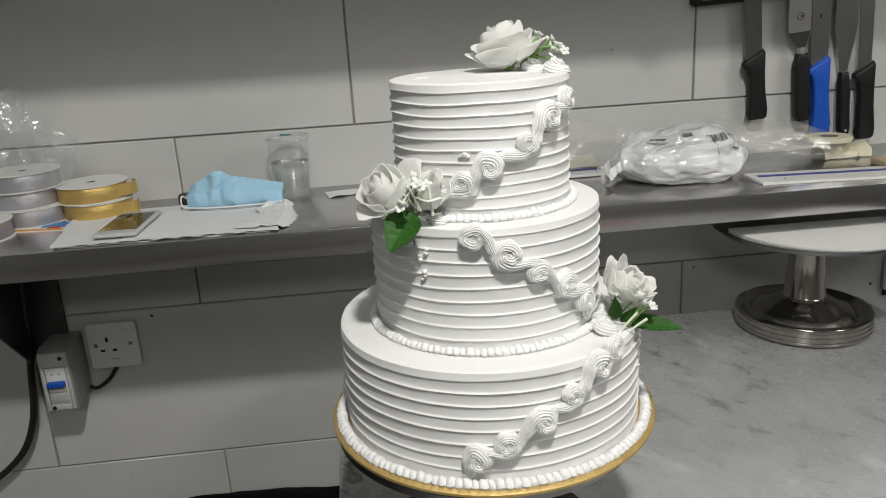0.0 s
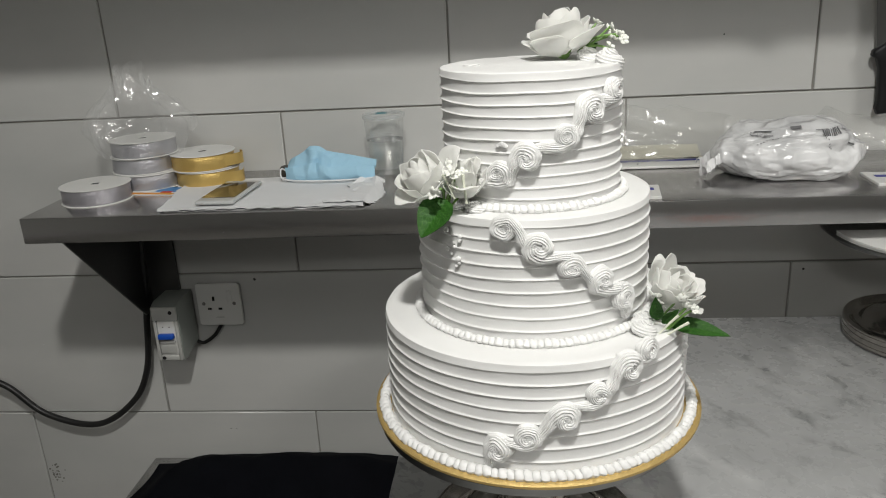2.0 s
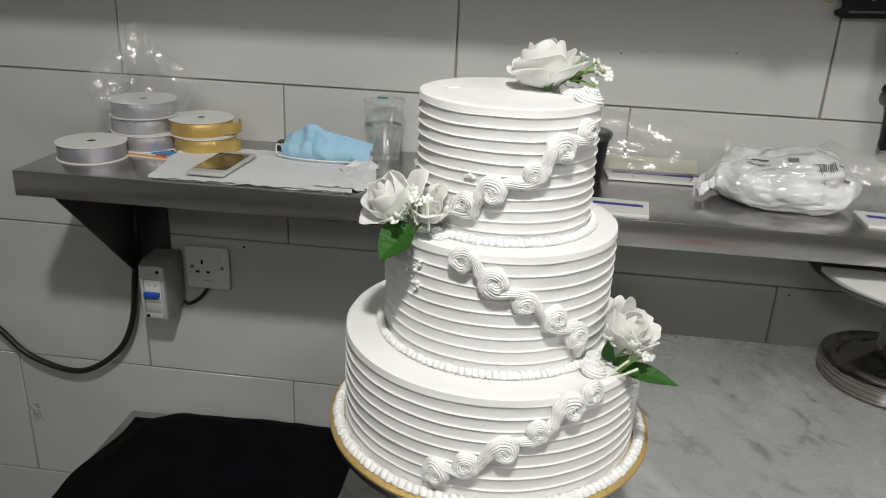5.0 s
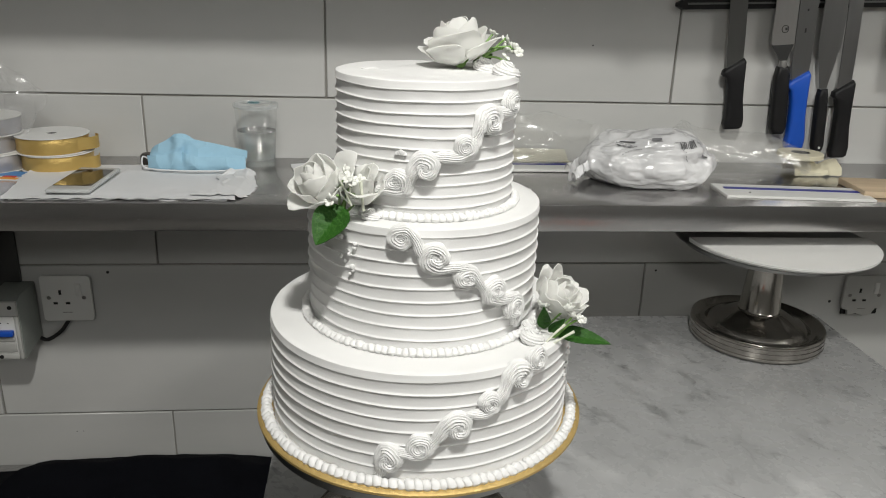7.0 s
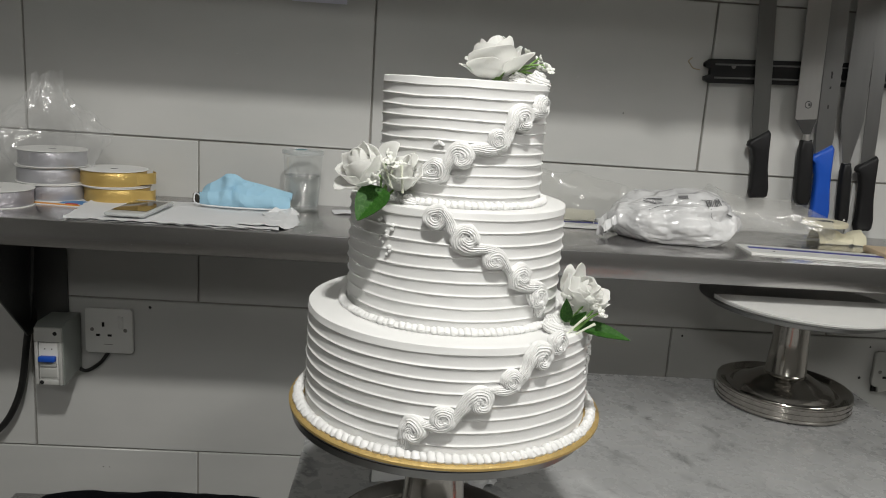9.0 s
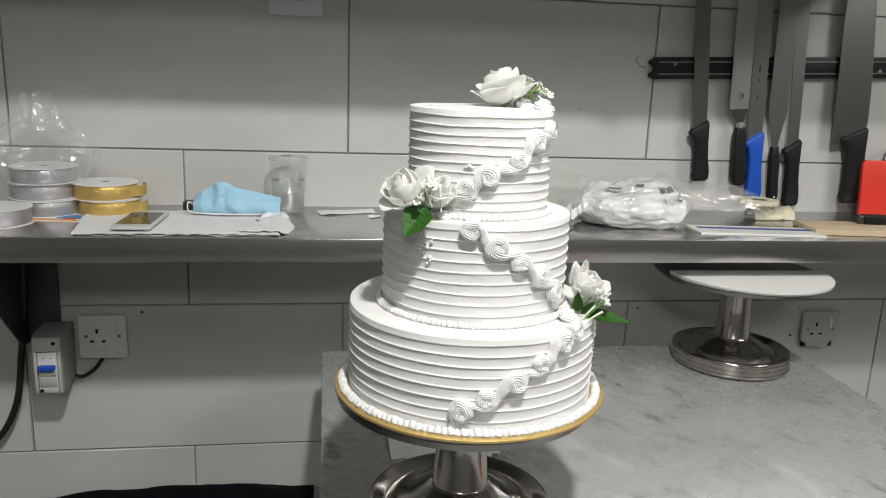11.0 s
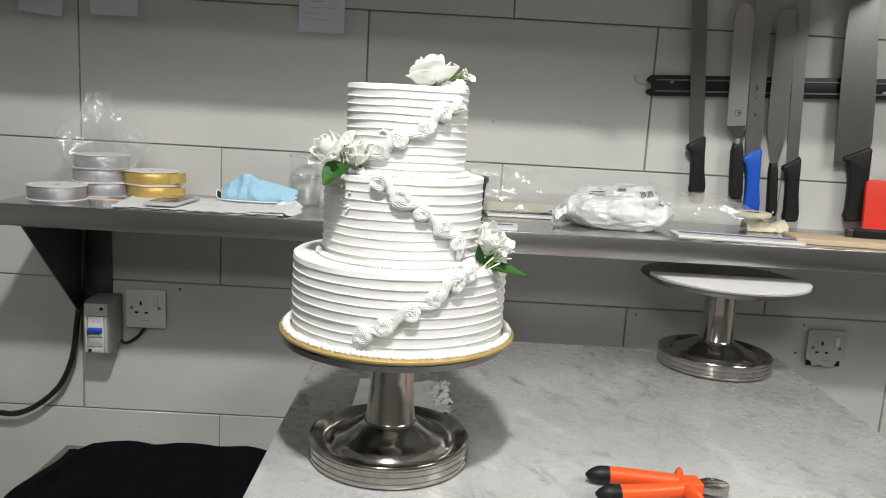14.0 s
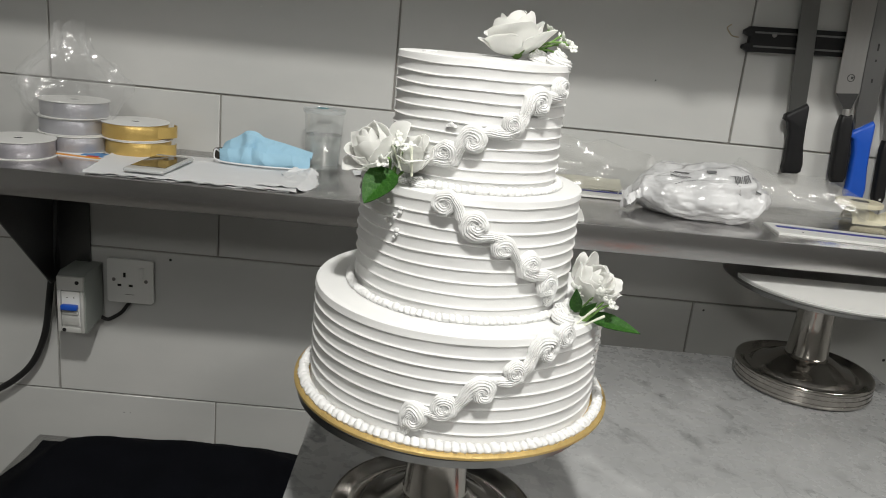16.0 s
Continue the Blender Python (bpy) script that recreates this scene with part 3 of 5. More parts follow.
def rose(name, place, axis, size, label, leaves, sprigs, seed, stamens=(), point=0.12, ruffle=0.0019, layers=OPEN_ROSE):
    rnd = random.Random(seed)
    t = thing(name, label, "flower", place, group="roses on the cake")
    turn = Vector(axis).to_track_quat("Z", "Y").to_matrix().to_4x4()
    k = size / 0.036
    for li, (n, r0, h, op, cu, half, lift) in enumerate(layers):
        for i in range(n):
            a = 2 * math.pi * i / n + li * 0.7 + rnd.uniform(-0.12, 0.12)
            bm = petal(a, half * rnd.uniform(0.9, 1.1), r0 * k, h * k * rnd.uniform(0.93, 1.06), op * k * (rnd.uniform(0.85, 1.15) if li < 3 else rnd.uniform(0.45, 1.30)), cu * k * rnd.uniform(0.3, 1.5), point if li > 1 else 0.0, lift * k, seed * 10 + li * 3 + i, ruffle)
            bm.transform(turn)
            part("petal", bm, PETAL, t)
    cup = lathe([(0, -0.008 * k), (0.004 * k, -0.006 * k), (0.009 * k, 0.0), (0.012 * k, 0.005 * k), (0, 0.004 * k)], 16)
    cup.transform(turn)
    part("calyx", cup, STEM, t)
    for base, tip, width, droop, face in leaves:
        b, e = Vector(base), Vector(tip)
        along = e - b
        side = along.cross(Vector(face)).normalized()
        up = side.cross(along).normalized()
        up = up if up.dot(Vector(face)) > 0 else -up

        def fn(u, v, b=b, along=along, side=side, up=up, width=width, droop=droop):
            q = 2 * u - 1
            w = width * max(0, math.sin(math.pi * min(1, v ** 0.80))) ** (0.72 if width > 0.015 else 0.9) * (1 + 0.03 * (abs(q) > 0.99) * (1 if int(v * 30) % 2 else -1)) * (1 - 0.25 * v)
            p = b + along * v + side * (q * w) + up * (abs(q) * w * 0.35 - droop * v * v + 0.0004 * math.sin(v * 40 - abs(q) * 5) * (1 - v))
            return p
        part("leaf", sheet(8, 30, fn, 0.0005), LEAF, t, "serrated deep green leaf")
    for base, tip, thick in stamens:
        b, e = Vector(base), Vector(tip)
        part("stamen", tube([b, (b * 2 + e) / 3 + Vector((0, 0, 0.0008)), (b + e * 2) / 3 + Vector((0, 0, 0.0008)), e], [thick, thick * 0.9, thick, thick * 1.3], 8), STAMEN, t, "pale cream stamen")
    for base, tip, blooms in sprigs:
        b, e = Vector(base), Vector(tip)
        mid = (b + e) / 2 + Vector((rnd.uniform(-1, 1), rnd.uniform(-1, 1), 1)) * 0.003
        path = smooth_path([b, mid, e], 6)
        st = part("sprig", tube(path, 0.0010, 6), STEM, t, "thin green sprig with white blossoms")
        for j in range(blooms):
            c = e + Vector([rnd.uniform(-1, 1) * 0.006 for _ in range(3)]) * (1 if blooms > 1 else 0)
            bm = bmesh.new()
            tip_turn = Euler((rnd.uniform(0.4, 1.3), rnd.uniform(-0.6, 0.6), rnd.uniform(0, 3))).to_matrix().to_4x4()
            for m in range(5):
                pb = bmesh.new()
                bmesh.ops.create_uvsphere(pb, u_segments=8, v_segments=6, radius=1)
                an = 2 * math.pi * m / 5 + j
                merge(bm, pb, Matrix.Translation(c) @ tip_turn @ Matrix.Translation(Vector((math.cos(an), math.sin(an), 0.3)) * 0.0024) @ Matrix.Rotation(an, 4, "Z") @ Matrix.Rotation(-0.5, 4, "Y") @ Matrix.Diagonal((0.0027, 0.0021, 0.0010, 1)))
            pb = bmesh.new()
            bmesh.ops.create_icosphere(pb, subdivisions=1, radius=0.0015)
            merge(bm, pb, Matrix.Translation(c + Vector((0, 0, 0.0014))))
            part("blossom", bm, BLOSSOM, st)
    return t


rose("silk_rose", (0.4505, -0.662, 1.3850), (-0.20, 0.06, 0.97), 0.0325, "open white foam rose lying on the top tier",
     [((0.012, 0.004, -0.006), (0.030, 0.010, 0.006), 0.007, 0.003, (0.2, -0.8, 0.5)), ((0.014, 0.000, -0.008), (0.034, -0.002, -0.006), 0.006, 0.001, (0.1, -0.6, 0.7)), ((0.004, 0.016, 0.004), (0.014, 0.030, 0.030), 0.008, 0.002, (0, -0.9, 0.3))],
     [((0.016, 0.004, 0.002), (0.044, 0.004, 0.012), 3), ((0.016, 0.008, 0.002), (0.049, 0.010, 0.010), 3), ((0.014, -0.002, 0.002), (0.040, -0.004, 0.000), 2), ((0.018, 0.0, 0.0), (0.040, 0.012, 0.018), 2), ((0.014, 0.004, 0.002), (0.028, 0.006, 0.022), 1)], 3)
rose("silk_rose", (0.3405, -0.7420, 1.2910), (-0.46, -0.40, 0.78), 0.0275, "white foam rose with a green leaf on the middle tier",
     [((0.014, -0.020, -0.006), (-0.007, -0.038, -0.029), 0.0165, 0.003, (-0.15, -0.62, 0.75))],
     [((0.010, -0.006, -0.008), (0.016, -0.022, 0.018), 3), ((0.012, -0.006, -0.010), (0.022, -0.020, 0.004), 3), ((0.014, -0.006, -0.012), (0.026, -0.016, 0.014), 1), ((0.010, -0.004, -0.010), (0.010, -0.030, 0.006), 3), ((0.016, -0.006, -0.014), (0.030, -0.014, 0.004), 1)], 7,
     [((0.029, -0.024, -0.008), (0.027, -0.024, 0.015), 0.0011), ((0.020, -0.024, -0.004), (0.012, -0.026, 0.016), 0.0009), ((0.018, -0.024, -0.002), (0.020, -0.024, 0.018), 0.0009)], 0.14, 0.0022, HALF_OPEN_ROSE)
rose("silk_blossom", (0.3670, -0.7435, 1.2860), (0.02, -0.40, 0.91), 0.0250, "loose ruffled white foam blossom beside the middle rose", [], [], 5, (), 0.05, 0.0040, LOOSE_BLOSSOM)
rose("silk_rose", (0.5285, -0.7270, 1.1845), (0.55, -0.30, 0.78), 0.0300, "ruffled white foam rose with a pointed leaf on the bottom tier",
     [((0.000, -0.022, -0.013), (0.049, -0.031, -0.017), 0.0092, 0.006, (0.05, -0.55, 0.83)), ((-0.008, -0.020, -0.010), (-0.012, -0.030, 0.014), 0.006, 0.0, (-0.2, -0.9, 0.2)), ((-0.004, -0.022, -0.012), (0.006, -0.032, 0.004), 0.005, 0.0, (0, -0.9, 0.2))],
     [((-0.004, -0.010, -0.012), (-0.010, -0.024, 0.010), 3), ((-0.004, -0.012, -0.012), (0.006, -0.030, 0.012), 4), ((-0.002, -0.026, -0.016), (0.012, -0.032, 0.006), 1), ((0.0, -0.026, -0.016), (0.018, -0.032, 0.004), 1)], 12,
     [((-0.013, -0.034, -0.021), (0.006, -0.034, 0.000), 0.0010), ((-0.010, -0.036, -0.022), (0.014, -0.035, -0.006), 0.0010)], 0.16, 0.0042, RUFFLED_ROSE)


# ---- table things ----
def half_disc(r, t, cut):
    bm = bmesh.new()
    pts = []
    n = 60
    for i in range(n + 1):
        a = math.pi + math.pi * i / n
        pts.append((r * math.cos(a), min(r * math.sin(a), 0) + cut))
    f = bm.faces.new([bm.verts.new((x, y, 0)) for x, y in pts])
    g = bmesh.ops.extrude_face_region(bm, geom=[f])
    bmesh.ops.translate(bm, verts=[v for v in g["geom"] if isinstance(v, bmesh.types.BMVert)], vec=(0, 0, t))
    return bm


for i, (r, cut, turn, dz) in enumerate(((0.148, -0.016, 1.5, 0.0), (0.147, -0.021, -1.0, 0.0034))):
    solo("half_cake_card", half_disc(r, 0.003, cut), CARD, "white half-round cake card lying on the turntable plate", "cake card", "half-round cards", m=pose(1.0240, -0.1980, PLATE_Z + 0.0004 + dz, 0, 0, turn), smooth=False)

# insulated side cutters
pliers = thing("side_cutters", "orange and black insulated side cutters on the marble", "pliers", (0.76, -0.752, TABLE_Z), 3)


def handle(y0, y1, bend):
    path = smooth_path([(-0.085, y0 * 1.55, 0.012), (-0.055, y0 * 1.35 + bend, 0.0125), (-0.02, y0 * 1.05 + bend, 0.0125), (0.015, y0 * 0.75, 0.0125), (0.042, y1, 0.0125)], 6)
    n = len(path)
    k = [i for i in range(n) if path[i].x > -0.052][0]

    def rad(i):
        u = i / (n - 1)
        return 0.0112 * min(1, (u * 7 + 0.03)) ** 0.55 * (1 - 0.12 * u)
    grip = tube(path[k - 1:], [rad(i) for i in range(k - 1, n)], 16)
    part("grip", grip, ORANGE_PLASTIC, pliers, "orange insulated grip")
    part("grip_end", tube(path[:k], [rad(i) + 0.0003 for i in range(k)], 16), BLACK_PLASTIC, pliers, "black rubber grip end")
    gb = bmesh.new()
    bmesh.ops.create_uvsphere(gb, u_segments=16, v_segments=10, radius=1)
    s = 1 if y1 > 0 else -1
    gb.transform(Matrix.Translation((0.036, s * 0.024, 0.013)) @ Matrix.Rotation(s * radians(-24), 4, "Z") @ Matrix.Diagonal((0.0062, 0.019, 0.0105, 1)))
    part("guard", gb, ORANGE_PLASTIC, pliers)


handle(0.0165, 0.006, 0.002), handle(-0.0165, -0.006, -0.002)
part("joint_cover", box(0.028, 0.056, -0.0135, 0.0135, 0.003, 0.022, 0.004, 3), ORANGE_PLASTIC, pliers)
for s in (1, -1):
    jaw = outline([(0.050, 0.0), (0.066, 0.0), (0.092, 0.0005), (0.091, 0.005), (0.082, 0.0125), (0.068, 0.0150), (0.060, 0.0105), (0.050, 0.009)], 0.011, 0.0015)
    jaw.transform(Matrix.Translation((0, 0, 0.0125)) @ Matrix.Rotation(radians(90 if s > 0 else -90), 4, "X") @ Matrix.Translation((0, 0, 0.0003)))
    part("jaw", jaw, STEEL_POLISHED, pliers)


# torn tissue under the turntable
def tissue_fn(u, v):
    tear = noise.noise(Vector((v * 7, 1, 0))) * 0.5 + noise.noise(Vector((v * 21, 4, 0))) * 0.3
    x = 0.350 + (0.150 + 0.030 * tear) * u
    y = -0.530 + 0.140 * v + 0.012 * noise.noise(Vector((u * 7, 4, 0))) * (v > 0.95 or v < 0.05)
    edge = max(0, u - 0.72) / 0.28
    lump = abs(noise.noise(Vector((u * 10, v * 9, 3)))) + 0.6 * abs(noise.noise(Vector((u * 24, v * 22, 8))))
    return (x + edge * 0.010 * noise.noise(Vector((u * 9, v * 14, 6))), y, TABLE_Z + 0.0015 + 0.004 * max(0, noise.noise(Vector((u * 4, v * 4, 2)))) + 0.013 * edge * lump)


solo("torn_tissue", sheet(56, 44, tissue_fn, 0.0005), PAPER, "crumpled torn white tissue on the marble top", "tissue")

# low steel bench with a black cloth
bench = thing("low_steel_bench", "low stainless steel bench beside the marble table", "bench", (0, 0, 0))
part("bench_top", box(-0.305, 0.250, -0.95, -0.085, 0.565, 0.600, 0.004), STEEL, bench)
for x in (-0.27, 0.21):
    for y in (-0.91, -0.12):
        part("leg", box(x - 0.018, x + 0.018, y - 0.018, y + 0.018, 0, 0.5645, 0.004), STEEL, bench)


def cloth_fn(u, v):
    x = -0.285 + 0.525 * u
    y = -0.80 + 0.69 * v + 0.030 * math.sin(u * 3.0) * v - 0.02 * v * (u < 0.12) + 0.012 * noise.noise(Vector((u * 5, 0, 7)))
    y = min(y + 0.018 * v, -0.089)
    x += 0.014 * noise.noise(Vector((v * 6, 3, 1))) * (1 - u) - 0.06 * (1 - v) * (1 - u)
    z = 0.606 + 0.020 * max(0, noise.noise(Vector((u * 3.1, v * 3.3, 5))) + 0.2) + 0.006 * noise.noise(Vector((u * 9, v * 8, 2)))
    z += 0.032 * max(0, math.sin(math.pi * u)) ** 0.7 * max(0, 1 - abs(v - 0.90) / 0.22)
    edge = min(u, 1 - u, v, 1 - v)
    z = 0.603 + (z - 0.603) * min(1, edge * 9) + 0.008 * min(1, edge * 5)
    return (x, y, z)


solo("black_cloth", sheet(60, 60, cloth_fn, 0.002), CLOTH, "rumpled black cloth spread over the low steel bench", "cloth")

# steel table further along the wall
side_table = thing("steel_side_table", "stainless steel table with a folded rim against the wall", "table", (0, 0, 0))
part("tabletop", box(-1.56, -0.662, -0.615, -0.030, 0.712, 0.750, 0.004), STEEL, side_table)
for x in (-1.5, -1.02):
    for y in (-0.55, -0.10):
        part("leg", lathe([(0, 0), (0.018, 0), (0.018, 0.7115), (0, 0.7115)], 20), STEEL_DARK, side_table).location = (x, y, 0)

# ---- on the wall under the shelf ----
SCREW = material("screw_metal", (0.30, 0.29, 0.28), 0.4, 1.0, vary=0.1)
# Near-black for holes and gaps; their inner shade is put into the colour.
SLOT = material("dark_slot", (0.01, 0.01, 0.01), 0.8, vary=0.1)


def socket(x, z, label, broken=False):
    s = thing("wall_socket", label, "socket", (x, -0.002, z), group="wall sockets")
    h = 0.043
    if broken:
        pts = [(-h + 0.004, -h + 0.016), (-h + 0.014, -h + 0.013), (-h + 0.016, -h + 0.003), (-0.010, -h + 0.006), (0.008, -h + 0.001), (0.022, -h + 0.004), (0.028, -h + 0.016), (h - 0.004, -h + 0.018), (h, -0.02), (h, h - 0.004), (h - 0.004, h), (-h + 0.004, h), (-h, h - 0.004), (-h, -0.02)]
        # Thin black plate that paints the shade inside the broken opening.
        part("back_box", box(-0.036, 0.038, -0.0035, -0.0005, -0.041, -0.010), SLOT, s, "black plate for the open back box, its shade painted in", smooth=False)
    else:
        pts = [(-h + 0.004, -h), (h - 0.004, -h), (h, -h + 0.004), (h, h - 0.004), (h - 0.004, h), (-h + 0.004, h), (-h, h - 0.004), (-h, -h + 0.004)]
    pl = outline(pts, 0.0075, 0.0016)
    pl.transform(Matrix.Translation((0, -0.0078, 0)))
    part("faceplate", pl, OFFWHITE_PLASTIC if broken else WHITE_PLASTIC, s)
    y = -0.0118
    for px, pz, w, d in ((-0.010, 0.012, 0.0022, 0.0045), (-0.0195, -0.0085, 0.0036, 0.0021), (0.0015, -0.0085, 0.0036, 0.0021)):
        part("pin_hole", box(px - w, px + w, y - 0.0004, y + 0.003, pz - d, pz + d), SLOT, s, smooth=False)
    part("switch_rocker", box(0.0175, 0.0265, y - 0.0024, y + 0.002, 0.006, 0.0285, 0.001), WHITE_PLASTIC, s)
    for px in (-0.030, 0.030):
        sc = lathe([(0, 0), (0.0035, 0), (0.0035, 0.001), (0.0028, 0.0016), (0, 0.0016)], 14)
        sc.transform(Matrix.Translation((px, y + 0.0006, 0.002)) @ Matrix.Rotation(radians(90), 4, "X"))
        part("screw", sc, SCREW, s)
    part("mark", box(-0.009, 0.007, y - 0.0003, y + 0.001, -0.0265, -0.0255), SCREW, s, smooth=False)
    return s


socket(-0.159, 0.891, "grey-white switched wall socket, slightly grubby")
socket(1.342, 0.884, "broken white wall socket hanging over its open box", True)

switch = thing("isolator_box", "grey plastic isolator box with a blue toggle", "switch box", (-0.238, 0.0, 0.863))
HOUSING = material("grey_housing_plastic", (0.25, 0.27, 0.25), 0.45, vary=0.08, scale=25, bump=0.08)
FRAME_GREY = material("pale_grey_frame", (0.50, 0.50, 0.48), 0.45, vary=0.08, scale=30, bump=0.06)
body = outline([(-0.078, -0.056), (-0.066, -0.058), (-0.030, -0.050), (-0.004, -0.050), (-0.004, 0.058), (-0.066, 0.058), (-0.078, 0.052)], 0.050, 0.002)
body.transform(Matrix.Rotation(radians(90), 4, "Z"))
part("housing", body, HOUSING, switch)
part("front_frame", box(-0.0235, 0.0235, -0.0835, -0.0775, 0.026, 0.052, 0.0015), FRAME_GREY, switch)
part("front_frame", box(-0.0235, -0.0175, -0.0835, -0.0775, -0.054, 0.0255, 0.0015), FRAME_GREY, switch)
part("front_frame", box(0.0175, 0.0235, -0.0835, -0.0775, -0.054, 0.0255, 0.0015), FRAME_GREY, switch)
part("front_frame", box(-0.017, 0.017, -0.0835, -0.0775, -0.054, -0.044, 0.0015), FRAME_GREY, switch)
part("breaker_module", box(-0.0165, 0.0165, -0.0815, -0.0775, -0.0435, 0.024, 0.001), WHITE_PLASTIC, switch, "white breaker module")
part("toggle", box(-0.0145, 0.0145, -0.0925, -0.0818, -0.009, 0.001, 0.0025, 3), BLUE_PLASTIC, switch, "blue toggle lever")
part("breaker_step", box(-0.0145, 0.0145, -0.0855, -0.0818, -0.019, -0.0125, 0.0012), OFFWHITE_PLASTIC, switch)
part("breaker_step", box(-0.0145, 0.0145, -0.0840, -0.0818, -0.040, -0.023, 0.0012), OFFWHITE_PLASTIC, switch)
for px, pz in ((0.013, 0.042), (-0.012, -0.049)):
    sc = lathe([(0, 0), (0.0036, 0), (0.0036, 0.0008), (0, 0.0008)], 14)
    sc.transform(Matrix.Translation((px, -0.0836, pz)) @ Matrix.Rotation(radians(90), 4, "X"))
    part("screw", sc, SLOT, switch)
for px in (-0.006, 0.006):
    part("terminal_mark", box(px - 0.001, px + 0.001, -0.0822, -0.0812, 0.012, 0.0135), SLOT, switch, smooth=False)

CABLE = material("black_cable", (0.014, 0.014, 0.014), 0.4, vary=0.15, scale=50, bump=0.1)
path = smooth_path([(-0.288, -0.020, 1.06), (-0.291, -0.030, 0.94), (-0.300, -0.030, 0.866), (-0.317, -0.030, 0.766), (-0.359, -0.030, 0.692), (-0.445, -0.030, 0.640), (-0.548, -0.030, 0.664), (-0.616, -0.032, 0.728), (-0.672, -0.040, 0.7545), (-0.74, -0.060, 0.758), (-0.82, -0.09, 0.758), (-1.0, -0.12, 0.758)], 10)
solo("power_cable", tube(path, 0.0062, 12), CABLE, "thick black power cable drooping along the tiles", "cable")
path = smooth_path([(-0.215, -0.012, 0.815), (-0.200, -0.014, 0.812), (-0.178, -0.012, 0.826), (-0.166, -0.010, 0.842), (-0.160, -0.006, 0.852)], 8)
solo("socket_lead", tube(path, 0.0035, 8), CABLE, "short dark lead between isolator box and socket", "cable")


# ---- on the shelf ----
SZ = SHELF_Z
SILVER = glitter_material("silver_glitter_ribbon", (0.44, 0.44, 0.47), 1500)
GREY_RIBBON = glitter_material("grey_glitter_ribbon", (0.38, 0.37, 0.40), 1600)
GOLD = glitter_material("gold_glitter_ribbon", (0.66, 0.46, 0.15), 1500)
FILM = film_material("clear_film", 0.92, 0.14, gloss=0.07, wrinkle=0.5)
PIPING = film_material("piping_bag_film", 0.88, 0.12, (0.84, 0.84, 0.80), 0.075, 0.34)


def spool(place, ribbon, label, turn=0, tail=False):
    s = thing("ribbon_spool", label, "ribbon spool", place, turn, group="ribbon spools")
    r, h = 0.0545, 0.0268
    flange = [(0.0075, 0), (r - 0.0004, 0), (r, 0.0004), (r, 0.0009), (r - 0.0004, 0.0013), (0.0075, 0.0013), (0.0075, 0)]
    part("flange", lathe(flange, 64), CARD, s, "white card flange")
    part("flange", lathe(flange, 64), CARD, s, "white card flange").location = (0, 0, h - 0.0013)
    # Solid and nearly flush: black colour stands for the shade down the hole.
    part("core", lathe([(0, 0.0021), (0.018, 0.0021), (0.018, h - 0.0022), (0.0070, h - 0.0021), (0.0070, h - 0.0008), (0, h - 0.0008)], 24), SLOT, s, "black core, the hole's shade put into its colour")
    part("ribbon", lathe([(0.0185, 0.0016), (r - 0.0035, 0.0016), (r - 0.0022, 0.004), (r - 0.0026, h * 0.5), (r - 0.0022, h - 0.004), (r - 0.0035, h - 0.0016), (0.0185, h - 0.0016)], 64), ribbon, s)
    if tail:
        def fn(u, v):
            a = -1.0 + 0.95 * u
            r2 = r - 0.003 + 0.016 * math.sin(u * 2.2) ** 2
            return (r2 * math.cos(a), r2 * math.sin(a), 0.004 + (h - 0.008) * v)
        part("ribbon_end", sheet(14, 2, fn, 0.0006), ribbon, s, "loose end of gold ribbon")
    return s


spool((-0.262, -0.180, SZ), GREY_RIBBON, "spool of grey glitter ribbon with white card flanges")
for i, (dx, dy, tn) in enumerate(((0.004, 0.0, 20), (-0.003, 0.002, 75), (0.001, -0.001, 130))):
    spool((-0.214 + dx, -0.092 + dy, SZ + 0.0012 + i * 0.0273), SILVER, "spool of silver glitter ribbon in a stack of three", tn)
for i, (dx, tn) in enumerate(((0.005, 5), (0.0, 25))):
    spool((-0.119 + dx, -0.079, SZ + i * 0.0273), GOLD, "spool of gold glitter ribbon stacked in a pair", tn, True)


def crumple(u, v, amp, scale, seed):
    return noise.noise_vector(Vector((u * scale, v * scale, seed))) * amp


# clear cellophane bag standing over the silver spools
def bag_fn(u, v):
    a = 2 * math.pi * u
    z = 0.050 + 0.132 * v
    r = 0.060 + 0.018 * math.sin(math.pi * min(1, v * 1.1)) - 0.046 * max(0, v - 0.45) / 0.55 + 0.012 * max(0, v - 0.80) / 0.20
    n = noise.noise(Vector((math.cos(a) * 1.8, math.sin(a) * 1.8, v * 1.6)))
    pleat = 1 - min(1, 3.2 * abs(noise.noise(Vector((math.cos(a) * 3.1, math.sin(a) * 3.1, v * 0.9 + 4)))))
    f = 1 + (0.16 + 0.55 * v) * n + 0.34 * pleat * (0.25 + 0.75 * v)
    top = 0.034 * noise.noise(Vector((math.cos(a) * 2.3, math.sin(a) * 2.3, 9))) + 0.026 * max(0, math.cos(a + 1.2)) ** 4
    p = Vector((r * f * math.cos(a), r * f * math.sin(a) * 0.72, z + top * v * v))
    return p + crumple(u * 6, v * 5, 0.0035, 1.5, 2)


bag = thing("cellophane_bag", "crumpled clear cellophane bag over the silver spools", "plastic bag", (-0.214, -0.092, SZ))
rnd = random.Random(9)
